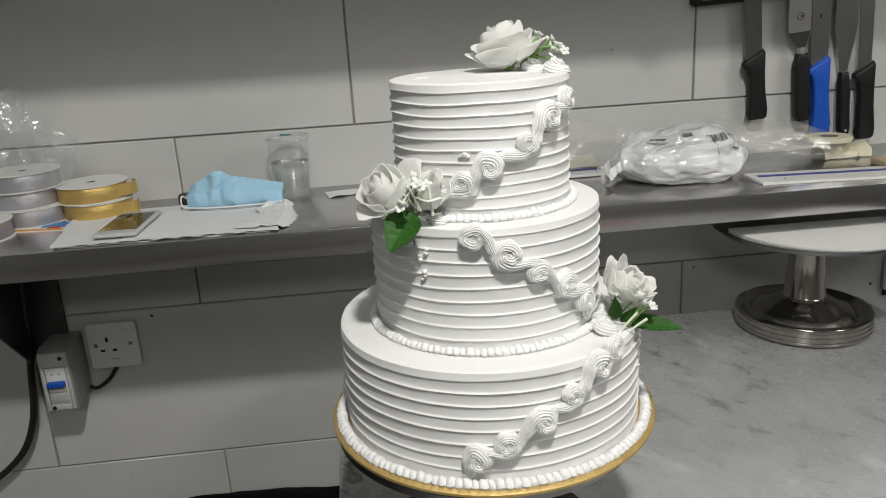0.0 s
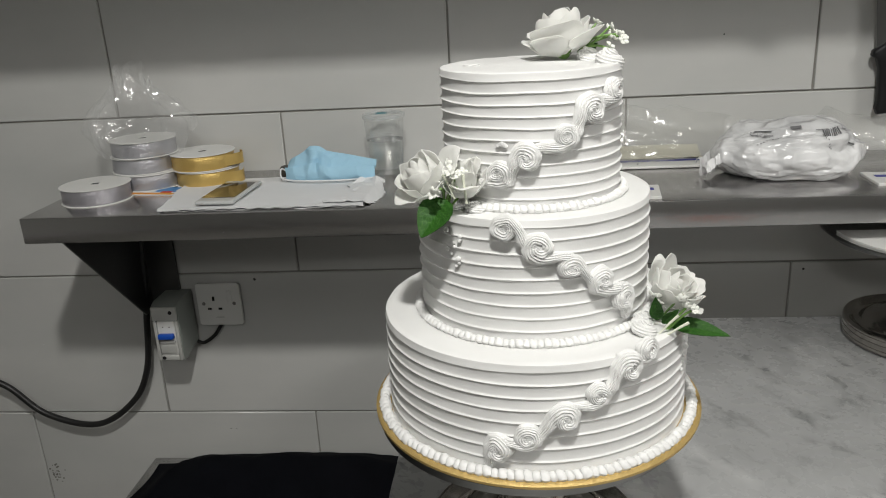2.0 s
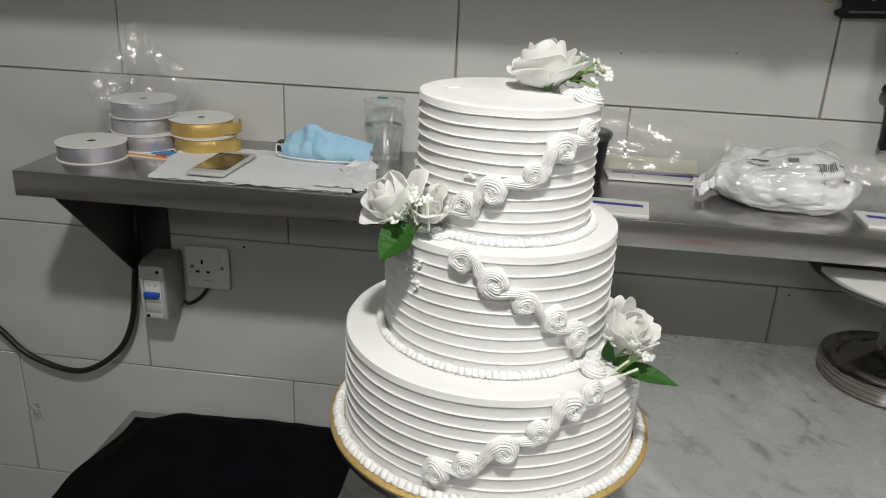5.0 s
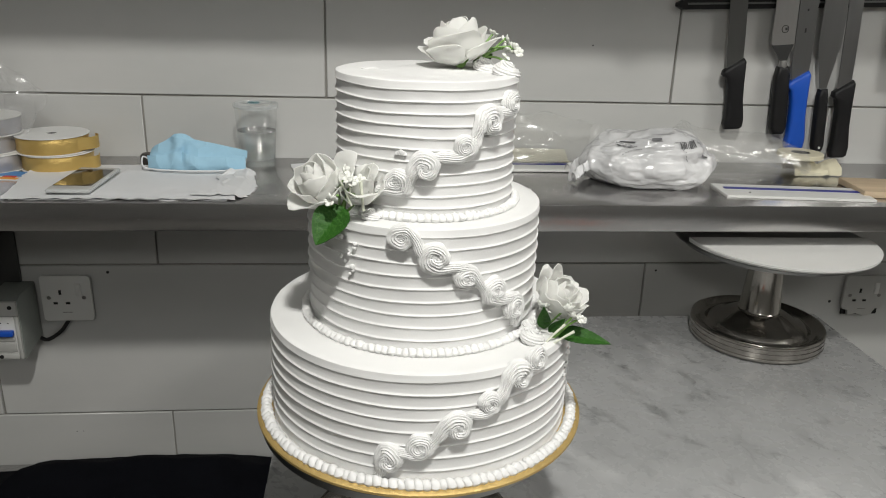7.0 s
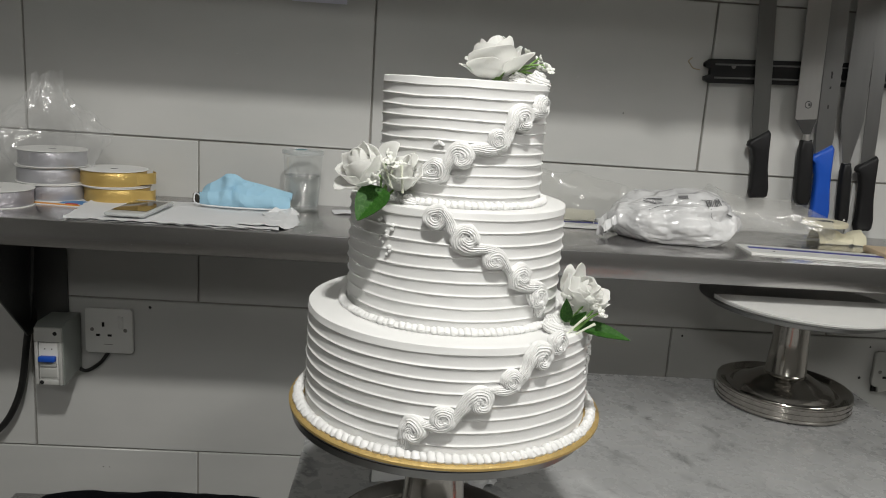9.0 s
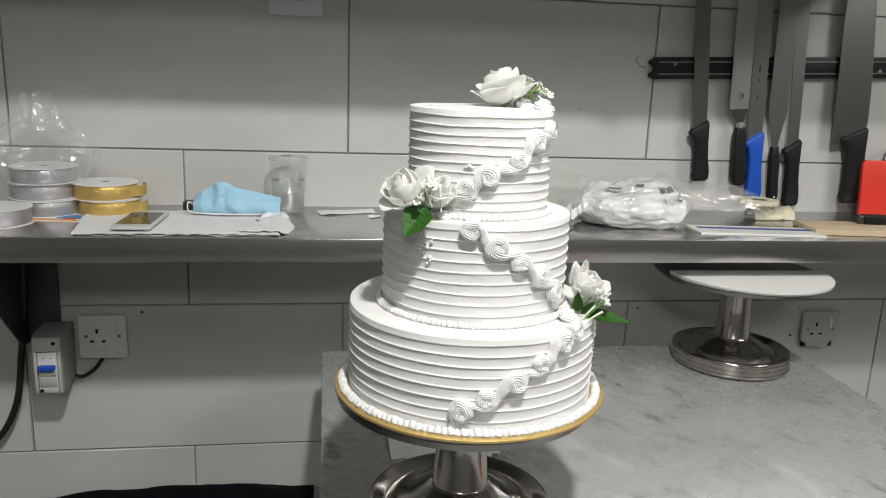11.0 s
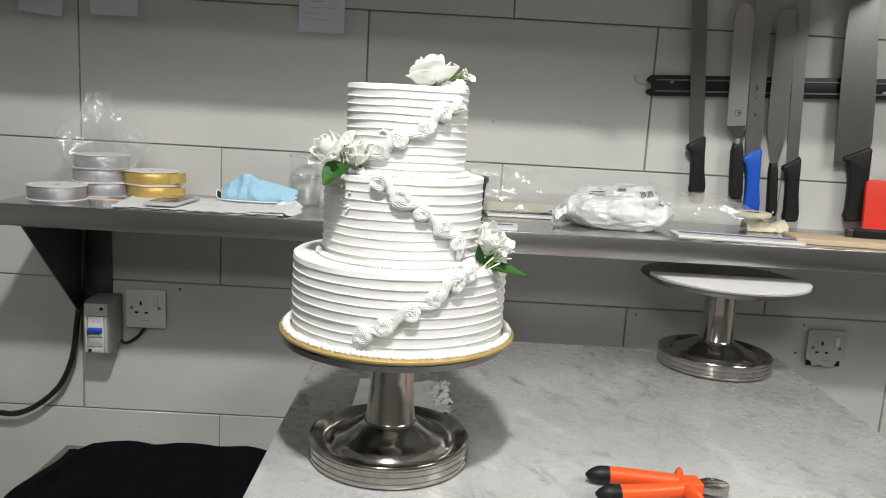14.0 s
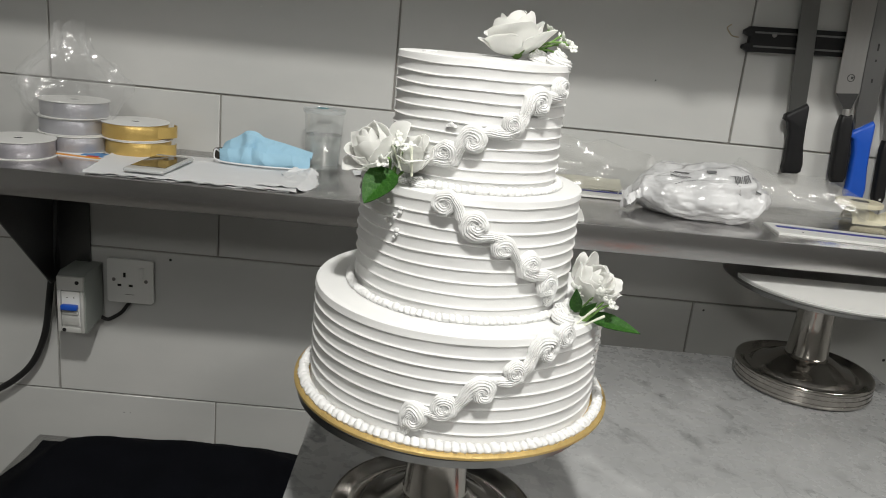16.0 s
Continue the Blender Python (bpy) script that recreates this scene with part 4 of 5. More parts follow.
for name, v0, v1, n in (("bag_body", 0.0, 0.72, 14), ("ruffled_top", 0.72, 1.0, 7)):
    film = sheet(44, n, lambda u, v: bag_fn(u, v0 + (v1 - v0) * v))
    for v in film.verts:
        v.co += Vector([rnd.uniform(-1, 1) for _ in range(3)]) * 0.0017
    bmesh.ops.triangulate(film, faces=film.faces[:])
    part(name, film, FILM, bag, smooth=False)

# printed packet under the spools
packet = thing("printed_packet", "thin printed packet in blue, white and orange on the shelf", "packet", (-0.172, -0.150, SZ), -8)
part("sheet", box(-0.050, 0.045, -0.014, 0.030, 0.0, 0.0012), PAPER, packet, smooth=False)
part("orange_strip", box(-0.048, 0.030, -0.0137, -0.006, 0.0013, 0.0022), material("orange_print", (0.75, 0.33, 0.04), 0.5), packet, smooth=False)
part("blue_strip", box(-0.010, 0.044, 0.004, 0.029, 0.0013, 0.0024), material("blue_print", (0.08, 0.25, 0.55), 0.5), packet, smooth=False)
part("red_mark", box(0.004, 0.022, -0.005, 0.003, 0.0013, 0.0024), material("red_print", (0.6, 0.05, 0.03), 0.5), packet, smooth=False)


# tissue sheets with a phone
def napkin(x0, x1, y0, y1, skew, z, seed):
    def fn(u, v):
        x = x0 + (x1 - x0) * u + skew * v + 0.004 * noise.noise(Vector((v * 7, seed, 0)))
        y = y0 + (y1 - y0) * v + 0.003 * noise.noise(Vector((u * 9, seed, 3)))
        edge = min(u, 1 - u, v, 1 - v)
        return (x, y, z + 0.0026 * max(0, noise.noise(Vector((u * 6, v * 4, seed)))) * min(1, edge * 6) + 0.0040 * max(0, 0.06 - edge) / 0.06 * abs(noise.noise(Vector((u * 11, v * 11, seed)))))
    return sheet(40, 26, fn, 0.0007)


solo("paper_napkin", napkin(-0.112, 0.178, -0.272, -0.070, -0.048, SZ + 0.0008, 1), PAPER, "flat white paper napkin beneath the phone", "napkin", "paper napkins")
solo("paper_napkin", napkin(-0.120, 0.190, -0.276, -0.080, -0.030, SZ + 0.0034, 6), PAPER, "top white paper napkin with curled edges", "napkin", "paper napkins")

phone = thing("mobile_phone", "white mobile phone in a clear case, lying on napkins", "phone", (-0.036, -0.197, SZ + 0.0064), 0)
phone.scale = (0.92, 0.92, 0.78)
phone.rotation_euler = (0, 0, radians(-2))
part("case", box(-0.033, 0.033, -0.070, 0.070, 0.0, 0.0075, 0.0034, 4), film_material("clear_case", 0.35, 0.1, (0.7, 0.72, 0.72)), phone, "clear plastic case")
part("body", box(-0.0315, 0.0315, -0.0685, 0.0685, 0.0008, 0.0083, 0.0035, 4), OFFWHITE_PLASTIC, phone)
part("screen", box(-0.0285, 0.0285, -0.050, 0.052, 0.0084, 0.0089, 0.0002, 1), material("dark_screen_glass", (0.02, 0.017, 0.012), 0.06, vary=0.1, Specular_IOR_Level=0.8), phone, "dark glossy screen")
part("home_button", box(-0.006, 0.006, -0.0625, -0.0580, 0.0084, 0.0088, 0.0002, 1), OFFWHITE_PLASTIC, phone)

# face mask
MASK = crinkle(material("blue_nonwoven", (0.36, 0.60, 0.76), 0.85, vary=0.06, scale=40, bump=0.3, bump_scale=800), 34, 0.006, 0.9)
mask = thing("face_mask", "folded pale blue pleated face mask with white loops", "face mask", (0.108, -0.088, SZ + 0.006))


def mask_fn(u, v):
    x = -0.074 + 0.148 * u
    bow = max(0, math.sin(math.pi * u)) ** 0.6
    front = 0.021 + 0.008 * math.exp(-((u - 0.34) / 0.13) ** 2)
    flap = 0.003 + 0.022 * min(1, u / 0.27) ** 0.7 * (1 - max(0, u - 0.27) / 0.73) ** 0.9
    f, s, g = min(1, v / 0.45), min(1, max(0, (v - 0.45) / 0.12)), max(0, (v - 0.57) / 0.43)
    y = -0.032 - 0.009 * bow - 0.004 * math.sin(math.pi * f) * bow + 0.014 * s + 0.016 * g
    z = 0.002 + front * f - 0.006 * s + (flap + 0.006) * g
    y += 0.005 * math.exp(-((u - 0.37) / 0.025) ** 2) * f * (1 - g) - 0.004 * math.exp(-((u - 0.29) / 0.05) ** 2) * f
    y -= 0.005 * math.exp(-((u - 0.22 - 0.25 * g) / 0.05) ** 2) * g
    p = Vector((x, y, z))
    return p + jitter(x, y, z, 26, 0.0022) * min(1, v * 2)


part("pleated_panel", sheet(60, 40, mask_fn, 0.0012), MASK, mask)
part("edge_binding", tube([(x, -0.034 - 0.014 * max(0, math.sin(math.pi * (x + 0.074) / 0.148)) ** 0.6, 0.0025) for x in [-0.074 + 0.0148 * i for i in range(11)]], 0.0014, 8), PAPER, mask)
part("ear_loop", tube(smooth_path([(-0.072, -0.020, 0.012), (-0.082, -0.028, 0.020), (-0.083, -0.030, 0.006), (-0.070, -0.033, 0.001)], 8), 0.0013, 8), PAPER, mask)
part("ear_loop", tube(smooth_path([(0.070, -0.026, 0.004), (0.086, -0.036, -0.001), (0.075, -0.048, -0.002), (0.055, -0.040, -0.001), (0.066, -0.030, 0.001)], 8), 0.0013, 8), PAPER, mask)
solo("dark_cap", lathe([(0, 0), (0.012, 0), (0.013, 0.002), (0.013, 0.016), (0.010, 0.019), (0, 0.019)], 24), material("dark_brown_plastic", (0.035, 0.03, 0.025), 0.4), "small dark brown cap behind the face mask", "cap", m=pose(0.020, -0.062, SZ))

# plastic cup of water with a lid disc
cup = thing("plastic_cup", "clear plastic cup of water with a loose lid", "cup", (0.194, -0.066, SZ))
GLASSY = film_material("clear_cup_plastic", 0.87, 0.07, (0.58, 0.63, 0.62), 0.10, 0.05)
part("cup_wall", lathe([(0, 0.001), (0.026, 0.001), (0.0275, 0.003), (0.0332, 0.098), (0.0332, 0.1000)], 48), GLASSY, cup)
part("water", lathe([(0, 0.0045), (0.0270, 0.0048), (0.0304, 0.060), (0, 0.060)], 48), material("water", (0.97, 0.99, 0.98), 0.02, vary=0.0, Transmission_Weight=1.0, IOR=1.33), cup)
part("lid", lathe([(0, 0.1016), (0.031, 0.1016), (0.0324, 0.1030)], 48), film_material("clear_lid", 0.92, 0.10, (0.75, 0.80, 0.80)), cup)
part("rim", lathe([(0.0335, 0.0975), (0.0352, 0.0970), (0.0358, 0.1000), (0.0352, 0.1030), (0.0335, 0.1035), (0.0325, 0.1010), (0.0335, 0.0975)], 48), film_material("clear_rim", 0.72, 0.06, (0.70, 0.75, 0.75), 0.14, 0.05), cup, "thick rolled clear rim")
part("lid_mark", box(-0.012, 0.006, -0.008, 0.008, 0.1037, 0.1044, 0.0003, 1), material("teal_print", (0.02, 0.16, 0.20), 0.4), cup, "dark teal printed mark")


# torn tissue at the napkin's end
def tissue_fn(u, v):
    edge = 0.198 + 0.011 * math.sin(math.pi * min(1, v * 1.25)) + 0.006 * noise.noise(Vector((v * 22, 4, 1))) + 0.003 * noise.noise(Vector((v * 60, 2, 5)))
    x0 = 0.128 + 0.030 * v + 0.010 * noise.noise(Vector((v * 6, 1, 9)))
    x = x0 + (edge - x0) * u
    fold = (1 - min(1, 4 * abs(noise.noise(Vector((u * 2.2 + v * 2.6, v * 2.0 - u, 6)))))) * math.sin(math.pi * min(1, u * 1.1))
    ridge = 0.007 * math.exp(-((v - 0.90) / 0.07) ** 2) * max(0, math.sin(u * 9 + 1)) ** 0.7
    lift = 0.0062 - 0.0050 * max(0, min(1, (x - 0.188) / 0.012))
    return (x, -0.262 + 0.142 * v + 0.006 * noise.noise(Vector((u * 7, v, 2))), lift + 0.0022 * max(0, fold) + ridge + 0.0005 * abs(noise.noise(Vector((u * 12, v * 16, 3)))))


solo("torn_tissue", sheet(40, 60, tissue_fn, 0.0004), PAPER, "torn white tissue scrap crumpled over the napkin's end", "tissue", m=pose(0, 0, SZ))

# black lidded sauce cup
pot = thing("black_pot", "small black plastic pot with a rimmed lid", "plastic pot", (0.533, -0.100, SZ))
pot.scale = (1.0, 1.0, 1.12)
part("pot_wall", lathe([(0, 0), (0.022, 0), (0.0235, 0.002), (0.029, 0.060), (0.030, 0.062), (0, 0.062)], 40), BLACK_PLASTIC, pot)
part("lid", lathe([(0, 0.0622), (0.0325, 0.0622), (0.0335, 0.064), (0.0335, 0.071), (0.030, 0.073), (0.028, 0.070), (0, 0.070)], 40), material("smoky_lid_plastic", (0.045, 0.045, 0.045), 0.3, vary=0.1), pot, "smoky grey lid")

# white cake combs with a blue line
INK = material("blue_ink_line", (0.03, 0.04, 0.28), 0.4, vary=0.1)


def comb(place, turn, length, width, label):
    c = thing("cake_comb", label, "cake comb", place, turn, group="cake combs")
    n = 26
    pts = [(-length / 2, -width / 2), (length / 2, -width / 2), (length / 2 - 0.004, width / 2)]
    for i in range(1, n):
        x = length / 2 - 0.006 - (length - 0.012) * i / n
        pts.append((x, width / 2 - (0.0018 if i % 2 else 0.0)))
    pts.append((-length / 2 + 0.004, width / 2))
    bm = outline(pts, 0.0045, 0.0008, 1)
    bm.transform(Matrix.Translation((0, 0, 0.00235)) @ Matrix.Rotation(radians(-90), 4, "X") @ Matrix.Diagonal((1, 1, -1, 1)))
    part("blade", bm, WHITE_PLASTIC, c)
    part("line", box(-length / 2 + 0.012, length / 2 - 0.010, width * 0.05, width * 0.05 + 0.010, 0.0047, 0.0056, 0.0003, 1), INK, c, "blue painted line")
    hole = lathe([(0, 0.0047), (0.0016, 0.0047), (0.0016, 0.0052), (0, 0.0052)], 12)
    part("hole", hole, SLOT, c).location = (-length / 2 + 0.045, -width * 0.22, 0)
    return c


comb((1.032, -0.219, SZ), -6, 0.235, 0.070, "white plastic cake comb with a blue line, near the shelf edge")
comb((0.655, -0.062, SZ + 0.0005), 0, 0.180, 0.060, "white plastic cake comb beneath clear wrapping")
comb((0.530, -0.240, SZ), -3, 0.175, 0.068, "white serrated cake comb with a blue line")


# clear piping bags, left and right of the white bag
def film_roll(x0, x1, y, h0, h1, depth, seed):
    """A loosely folded sleeve of film, high at one end, with long creases along it."""
    def fn(u, v):
        a = 2 * math.pi * v
        h = (h0 + (h1 - h0) * u) * (1 + 0.16 * noise.noise(Vector((u * 3.5, seed, 0))))
        k = 1 + 0.26 * noise.noise(Vector((u * 2.2, math.cos(a) * 1.4, math.sin(a) * 1.4 + seed)))
        p = Vector((x0 + (x1 - x0) * u, y + depth * math.cos(a) * k, h * 0.5 + h * 0.5 * math.sin(a) * k))
        fold = 1 - min(1, 4 * abs(noise.noise(Vector((p.x * 9, p.z * 42 + p.x * 14, seed)))))
        p += Vector((0, -0.5, 0.8)) * 0.0045 * fold + noise.noise_vector(Vector((p.x * 30, p.z * 60, seed))) * 0.0025
        return (p.x, p.y, max(0.0008, p.z))
    return sheet(80, 40, fn)


for label, lift, x0, x1, y, h0, h1, depth, seed in (("crumpled clear piping bags lying against the tiles", 0.006, 0.530, 0.760, -0.060, 0.100, 0.070, 0.042, 3), ("crumpled clear piping bag beside the white sack", 0.004, 0.890, 1.095, -0.100, 0.085, 0.052, 0.046, 8)):
    sleeve = thing("clear_piping_bag", label, "piping bag", (0, 0, SZ + lift), group="piping bags")
    part("sleeve", film_roll(x0, x1, y, h0, h1, depth, seed), PIPING, sleeve)
    xe, ye, he = (x0, y, h0) if seed == 3 else (x1, y, h1)
    part("flat_end", sheet(24, 16, lambda u, v: Vector((xe + (0.045 if seed == 8 else -0.012) * u, ye - depth * 0.8 + depth * 1.6 * v, 0.002 + he * 0.30 * (1 - u) ** 2 * math.sin(math.pi * v))) + crumple(u, v, 0.003, 4, seed) * u), PIPING, sleeve)
solo("paper_sheet", sheet(20, 8, lambda u, v: (0.56 + 0.16 * u, -0.045 + 0.040 * v, 0.0015 + 0.014 * v * v + 0.002 * noise.noise(Vector((u * 5, v * 3, 1)))), 0.0006), material("cream_paper", (0.62, 0.60, 0.48), 0.8), "creased cream paper sheet behind the comb", "paper", m=pose(0, 0, SZ + 0.006))

# stuffed white plastic sack
sack = thing("plastic_sack", "stuffed white plastic sack with printed marks", "plastic bag", (0.818, -0.150, SZ))
SACK = crinkle(material("white_polythene", (0.56, 0.57, 0.59), 0.20, vary=0.22, scale=16, tint=(0.82, 0.83, 0.84), bump=0.12, bump_scale=60), 24, 0.008, 0.8)


def soft_power(c, k):
    return math.copysign(abs(c) ** k, c)


def sack_base(u, v):
    a, b = 2 * math.pi * u, math.pi * (v - 0.5)
    ca, sa, cb, sb = math.cos(a), math.sin(a), math.cos(b), math.sin(b)
    d = Vector((cb * ca, cb * sa, sb))
    x, y, z = soft_power(cb, 0.80) * soft_power(ca, 0.80), soft_power(cb, 0.80) * soft_power(sa, 0.85), soft_power(sb, 0.85)
    n = noise.noise(d * 1.3 + Vector((2, 7, 1)))
    tall = 1 - 0.22 * max(0, -x) ** 2 - 0.10 * max(0, x) ** 3
    return d, Vector((x * 0.101 * (1 + n * 0.10) - 0.012 * max(0, -x) ** 2 * max(0, -d.z + 0.4), y * 0.070 * (1 + n * 0.22) * (1 - 0.25 * max(0, -x) ** 2), 0.036 + z * 0.046 * tall * (1 + n * 0.25)))


def sack_fold(d):
    """Broad crisp folds of filled polythene: ridges and valleys with straight flanks."""
    def v(scale, seed):
        return abs(noise.noise(d * scale + Vector((seed, seed * 2, 1))))
    return 0.0060 * (v(1.5, 3) - v(2.0, 8)) + 0.0034 * (v(3.4, 5) - v(4.1, 2)) + 0.0013 * (v(8.0, 6) - v(9.0, 4))


def sack_point(u, v):
    d, p = sack_base(u, v)
    p = p + noise.noise_vector(d * 1.7) * 0.0034 + d * sack_fold(d)
    p.z = max(0.0006, p.z)
    return p


def crumpled_sack():
    bm = sheet(260, 130, sack_point)
    bmesh.ops.remove_doubles(bm, verts=bm.verts, dist=0.0002)
    return bm


part("sack_body", crumpled_sack(), SACK, sack)


def ear_fn(u, v):
    p = Vector((-0.10 - 0.028 * u, -0.012 + 0.03 * (v - 0.5) * (1 + u), 0.030 - 0.016 * u + 0.012 * math.sin(v * 9)))
    return p + crumple(u, v, 0.006, 5, 2)


part("gathered_end", sheet(16, 16, ear_fn, 0.0004), SACK, sack)
PRINT = material("grey_print", (0.12, 0.12, 0.125), 0.5, vary=0.1)


def sack_frame(u, v):
    """A place on the sack with its directions across, out and up."""
    p = sack_point(u, v)
    across, rise = (sack_point(u + 0.01, v) - p).normalized(), (sack_point(u, v + 0.01) - p).normalized()
    out = across.cross(rise).normalized()
    out = out if out.dot(p - Vector((0, 0, 0.03))) > 0 else -out
    up = out.cross(across)
    up = up if up.z > 0 else -up
    return p, across, out, up


def sack_mark(name, u, v, w, h, turn=0.0):
    p, across, out, up = sack_frame(u, v)
    ob = part(name, box(-w / 2, w / 2, -0.0002, 0.0002, -h / 2, h / 2), PRINT, sack, smooth=False)
    m = Matrix((across, -out, up)).transposed().to_4x4()
    m.translation = p + out * 0.0026
    ob.matrix_local = m @ Matrix.Rotation(turn, 4, "Y")
    return ob


for i in range(9):
    sack_mark("barcode_bar", 0.797 + i * 0.0050, 0.735, (0.0015, 0.0008, 0.0020)[i % 3], 0.0125)
for i, (u, v, w, h) in enumerate(((0.628, 0.815, 0.024, 0.0022), (0.636, 0.752, 0.028, 0.0008), (0.637, 0.735, 0.022, 0.0008), (0.745, 0.835, 0.015, 0.0044), (0.746, 0.81, 0.015, 0.0008), (0.800, 0.775, 0.018, 0.0007), (0.850, 0.77, 0.012, 0.0016), (0.858, 0.74, 0.010, 0.0016))):
    sack_mark("print_line", u, v, w, h)
for i in range(12):
    sack_mark("dotted_line", 0.660 + i * 0.0066, 0.630 + 0.11 * math.sin(i / 11 * 1.5), 0.0022, 0.0010)
for i in range(6):
    sack_mark("dotted_line", 0.790 + i * 0.002, 0.70 - i * 0.025, 0.0010, 0.0022)
lettering = bpy.data.curves.new("lettering", "FONT")
lettering.body, lettering.size, lettering.extrude, lettering.align_x, lettering.align_y = "MADE IN CHINA", 0.0044, 0.0001, "CENTER", "CENTER"
lettering.materials.append(PRINT)
plate = new("lettering", lettering)
words = part("lettering", bpy.data.meshes.new_from_object(plate), PRINT, sack)
bpy.data.objects.remove(plate)
p, across, out, up = sack_frame(0.634, 0.782)
words.matrix_local = Matrix.Translation(p + out * 0.0034) @ Matrix((across, up, out)).transposed().to_4x4()
sack_mark("black_mark", 0.868, 0.61, 0.012, 0.0022, 0.4)

# cream wrapping
CREAM_PAPER = material("cream_wrapper_paper", (0.66, 0.62, 0.46), 0.6, vary=0.05, scale=30)
solo("cream_wrapper", sheet(26, 14, lambda u, v: (lambda p: (p.x, p.y, max(0.0006, p.z)))(Vector((0.082 * u, 0.050 * v, 0.026 * math.sin(math.pi * v) ** 0.4 * (0.8 + 0.2 * math.sin(u * 7)))) + crumple(u * 2, v, 0.005, 3.0, 6)), 0.0005), CREAM_PAPER, "crumpled cream paper wrapper beside the piping bag", "wrapper", m=pose(1.098, -0.105, SZ + 0.001))

roll = thing("tape_roll", "roll of cream masking tape lying on crumpled wrapping", "tape roll", (1.108, -0.092, SZ + 0.0315))
part("tape", lathe([(0.0155, 0.0), (0.036, 0.0), (0.0372, 0.001), (0.0372, 0.007), (0.036, 0.0082), (0.0155, 0.0082), (0.0155, 0.0)], 48), CREAM_PAPER, roll)
part("core", lathe([(0.0152, 0.0004), (0.0152, 0.0078), (0.0138, 0.0078), (0.0138, 0.0004), (0.0152, 0.0004)], 40), STEEL_DARK, roll, "dark core")

# wooden board, black pocket tool, red cutting board with a peeler
solo("wooden_board", box(-0.20, 0.20, -0.045, 0.045, 0, 0.011, 0.002), WOOD, "pale wooden board lying along the shelf", "board", m=pose(1.340, -0.220, SZ + 0.0005, 0, 0, -7))
tool = thing("black_case_knife", "short black plastic-handled tool on the wooden board", "tool", (1.302, -0.190, SZ + 0.0117), -6)
part("tool_body", box(-0.036, 0.036, -0.011, 0.011, 0, 0.017, 0.003, 3), BLACK_PLASTIC, tool)
part("clip", box(-0.0475, -0.0365, -0.009, 0.009, 0.001, 0.016, 0.002), STEEL_DARK, tool, "steel end clip")
red = outline([(-0.15, 0), (0.15, 0), (0.15, 0.110), (0.144, 0.116), (-0.144, 0.116), (-0.15, 0.110)], 0.010, 0.002)
solo("red_cutting_board", red, RED_PLASTIC, "red plastic cutting board leaning on the tiles", "cutting board", m=pose(1.512, -0.046, SZ - 0.0002, -6, 0, 0))
peeler = thing("peeler", "steel wire-handled peeler on top of the red board", "peeler", (1.440, -0.034, SZ + 0.1150), 0)
part("wire_handle", tube(smooth_path([(-0.030, 0, 0.004), (-0.027, 0, 0.016), (-0.012, 0, 0.030), (0.012, 0, 0.034), (0.045, 0, 0.032), (0.060, 0, 0.020), (0.062, 0, 0.004)], 8), 0.0022, 10), STEEL_POLISHED, peeler)
part("blade", box(-0.032, 0.064, -0.006, 0.006, 0.0, 0.0045, 0.001), STEEL_POLISHED, peeler)

# ---- knife rack ----
RACK_STEEL = material("blackened_steel", (0.22, 0.22, 0.22), 0.4, 1.0, vary=0.15, scale=20)
rack = thing("magnetic_rack", "black magnetic knife rack screwed to the tiles", "knife rack", (1.16, -0.002, 1.441))
bar = outline([(-0.262, -0.021), (0.262, -0.021), (0.272, -0.008), (0.272, 0.008), (0.262, 0.021), (-0.262, 0.021), (-0.272, 0.014), (-0.272, 0.008), (-0.262, 0.004), (-0.262, -0.006), (-0.272, -0.010), (-0.272, -0.016)], 0.014, 0.002)
bar.transform(Matrix.Translation((0, -0.0075, 0)) @ Matrix.Rotation(radians(-2.2), 4, "Y"))
part("bar", bar, BLACK_PLASTIC, rack)
for dz in (0.0115, -0.0115):
    st = box(-0.255, 0.258, -0.0165, -0.0140, dz - 0.0016, dz + 0.0016, 0.0004, 1)
    st.transform(Matrix.Rotation(radians(-2.2), 4, "Y"))
    part("magnet_strip", st, RACK_STEEL, rack, "dark steel magnet strip")
for dx in (-0.222, 0.222):
    sc = lathe([(0, 0), (0.004, 0), (0.004, 0.001), (0, 0.0016)], 14)
    sc.transform(Matrix.Translation((dx, -0.0148, 0.0)) @ Matrix.Rotation(radians(90), 4, "X"))
    part("screw", sc, SCREW, rack)


def knife(x, z, lean, blade, grip, grip_mat, label, name="kitchen_knife", category="knife", thick=0.002, grip_t=0.018, metal=None, tilt=0.0):
    """Hung by its blade, handle down; x and z of the place where blade meets handle."""
    k = thing(name, label, category, (x, -0.0235, z), 0, group="tools on the rack")
    k.rotation_euler = (0, radians(lean), 0)
    steel = outline(blade, thick, 0.0004, 1)
    steel.transform(Matrix.Rotation(radians(tilt), 4, "Y"))
    part("blade", steel, metal or STEEL_BLADE, k)
    g = outline(grip, grip_t, 0.0055, 3)
    part("handle", g, grip_mat, k)
    return k


def butcher_grip(w, h):
    """Moulded handle with a finger guard at the top and a hooked heel."""
    return [(w * 0.40, -h), (w * 0.62, -h * 0.97), (w * 0.70, -h * 0.85), (w * 0.60, -h * 0.55), (w * 0.62, -h * 0.30), (w * 0.70, 0.004), (w * 0.55, 0.010), (-w * 0.25, -0.001), (-w * 0.75, -0.008), (-w * 0.82, -0.016),
            (-w * 0.55, -0.022), (-w * 0.42, -h * 0.35), (-w * 0.46, -h * 0.60), (-w * 0.50, -h * 0.80), (-w * 0.62, -h * 0.90), (-w * 0.50, -h * 0.99)]


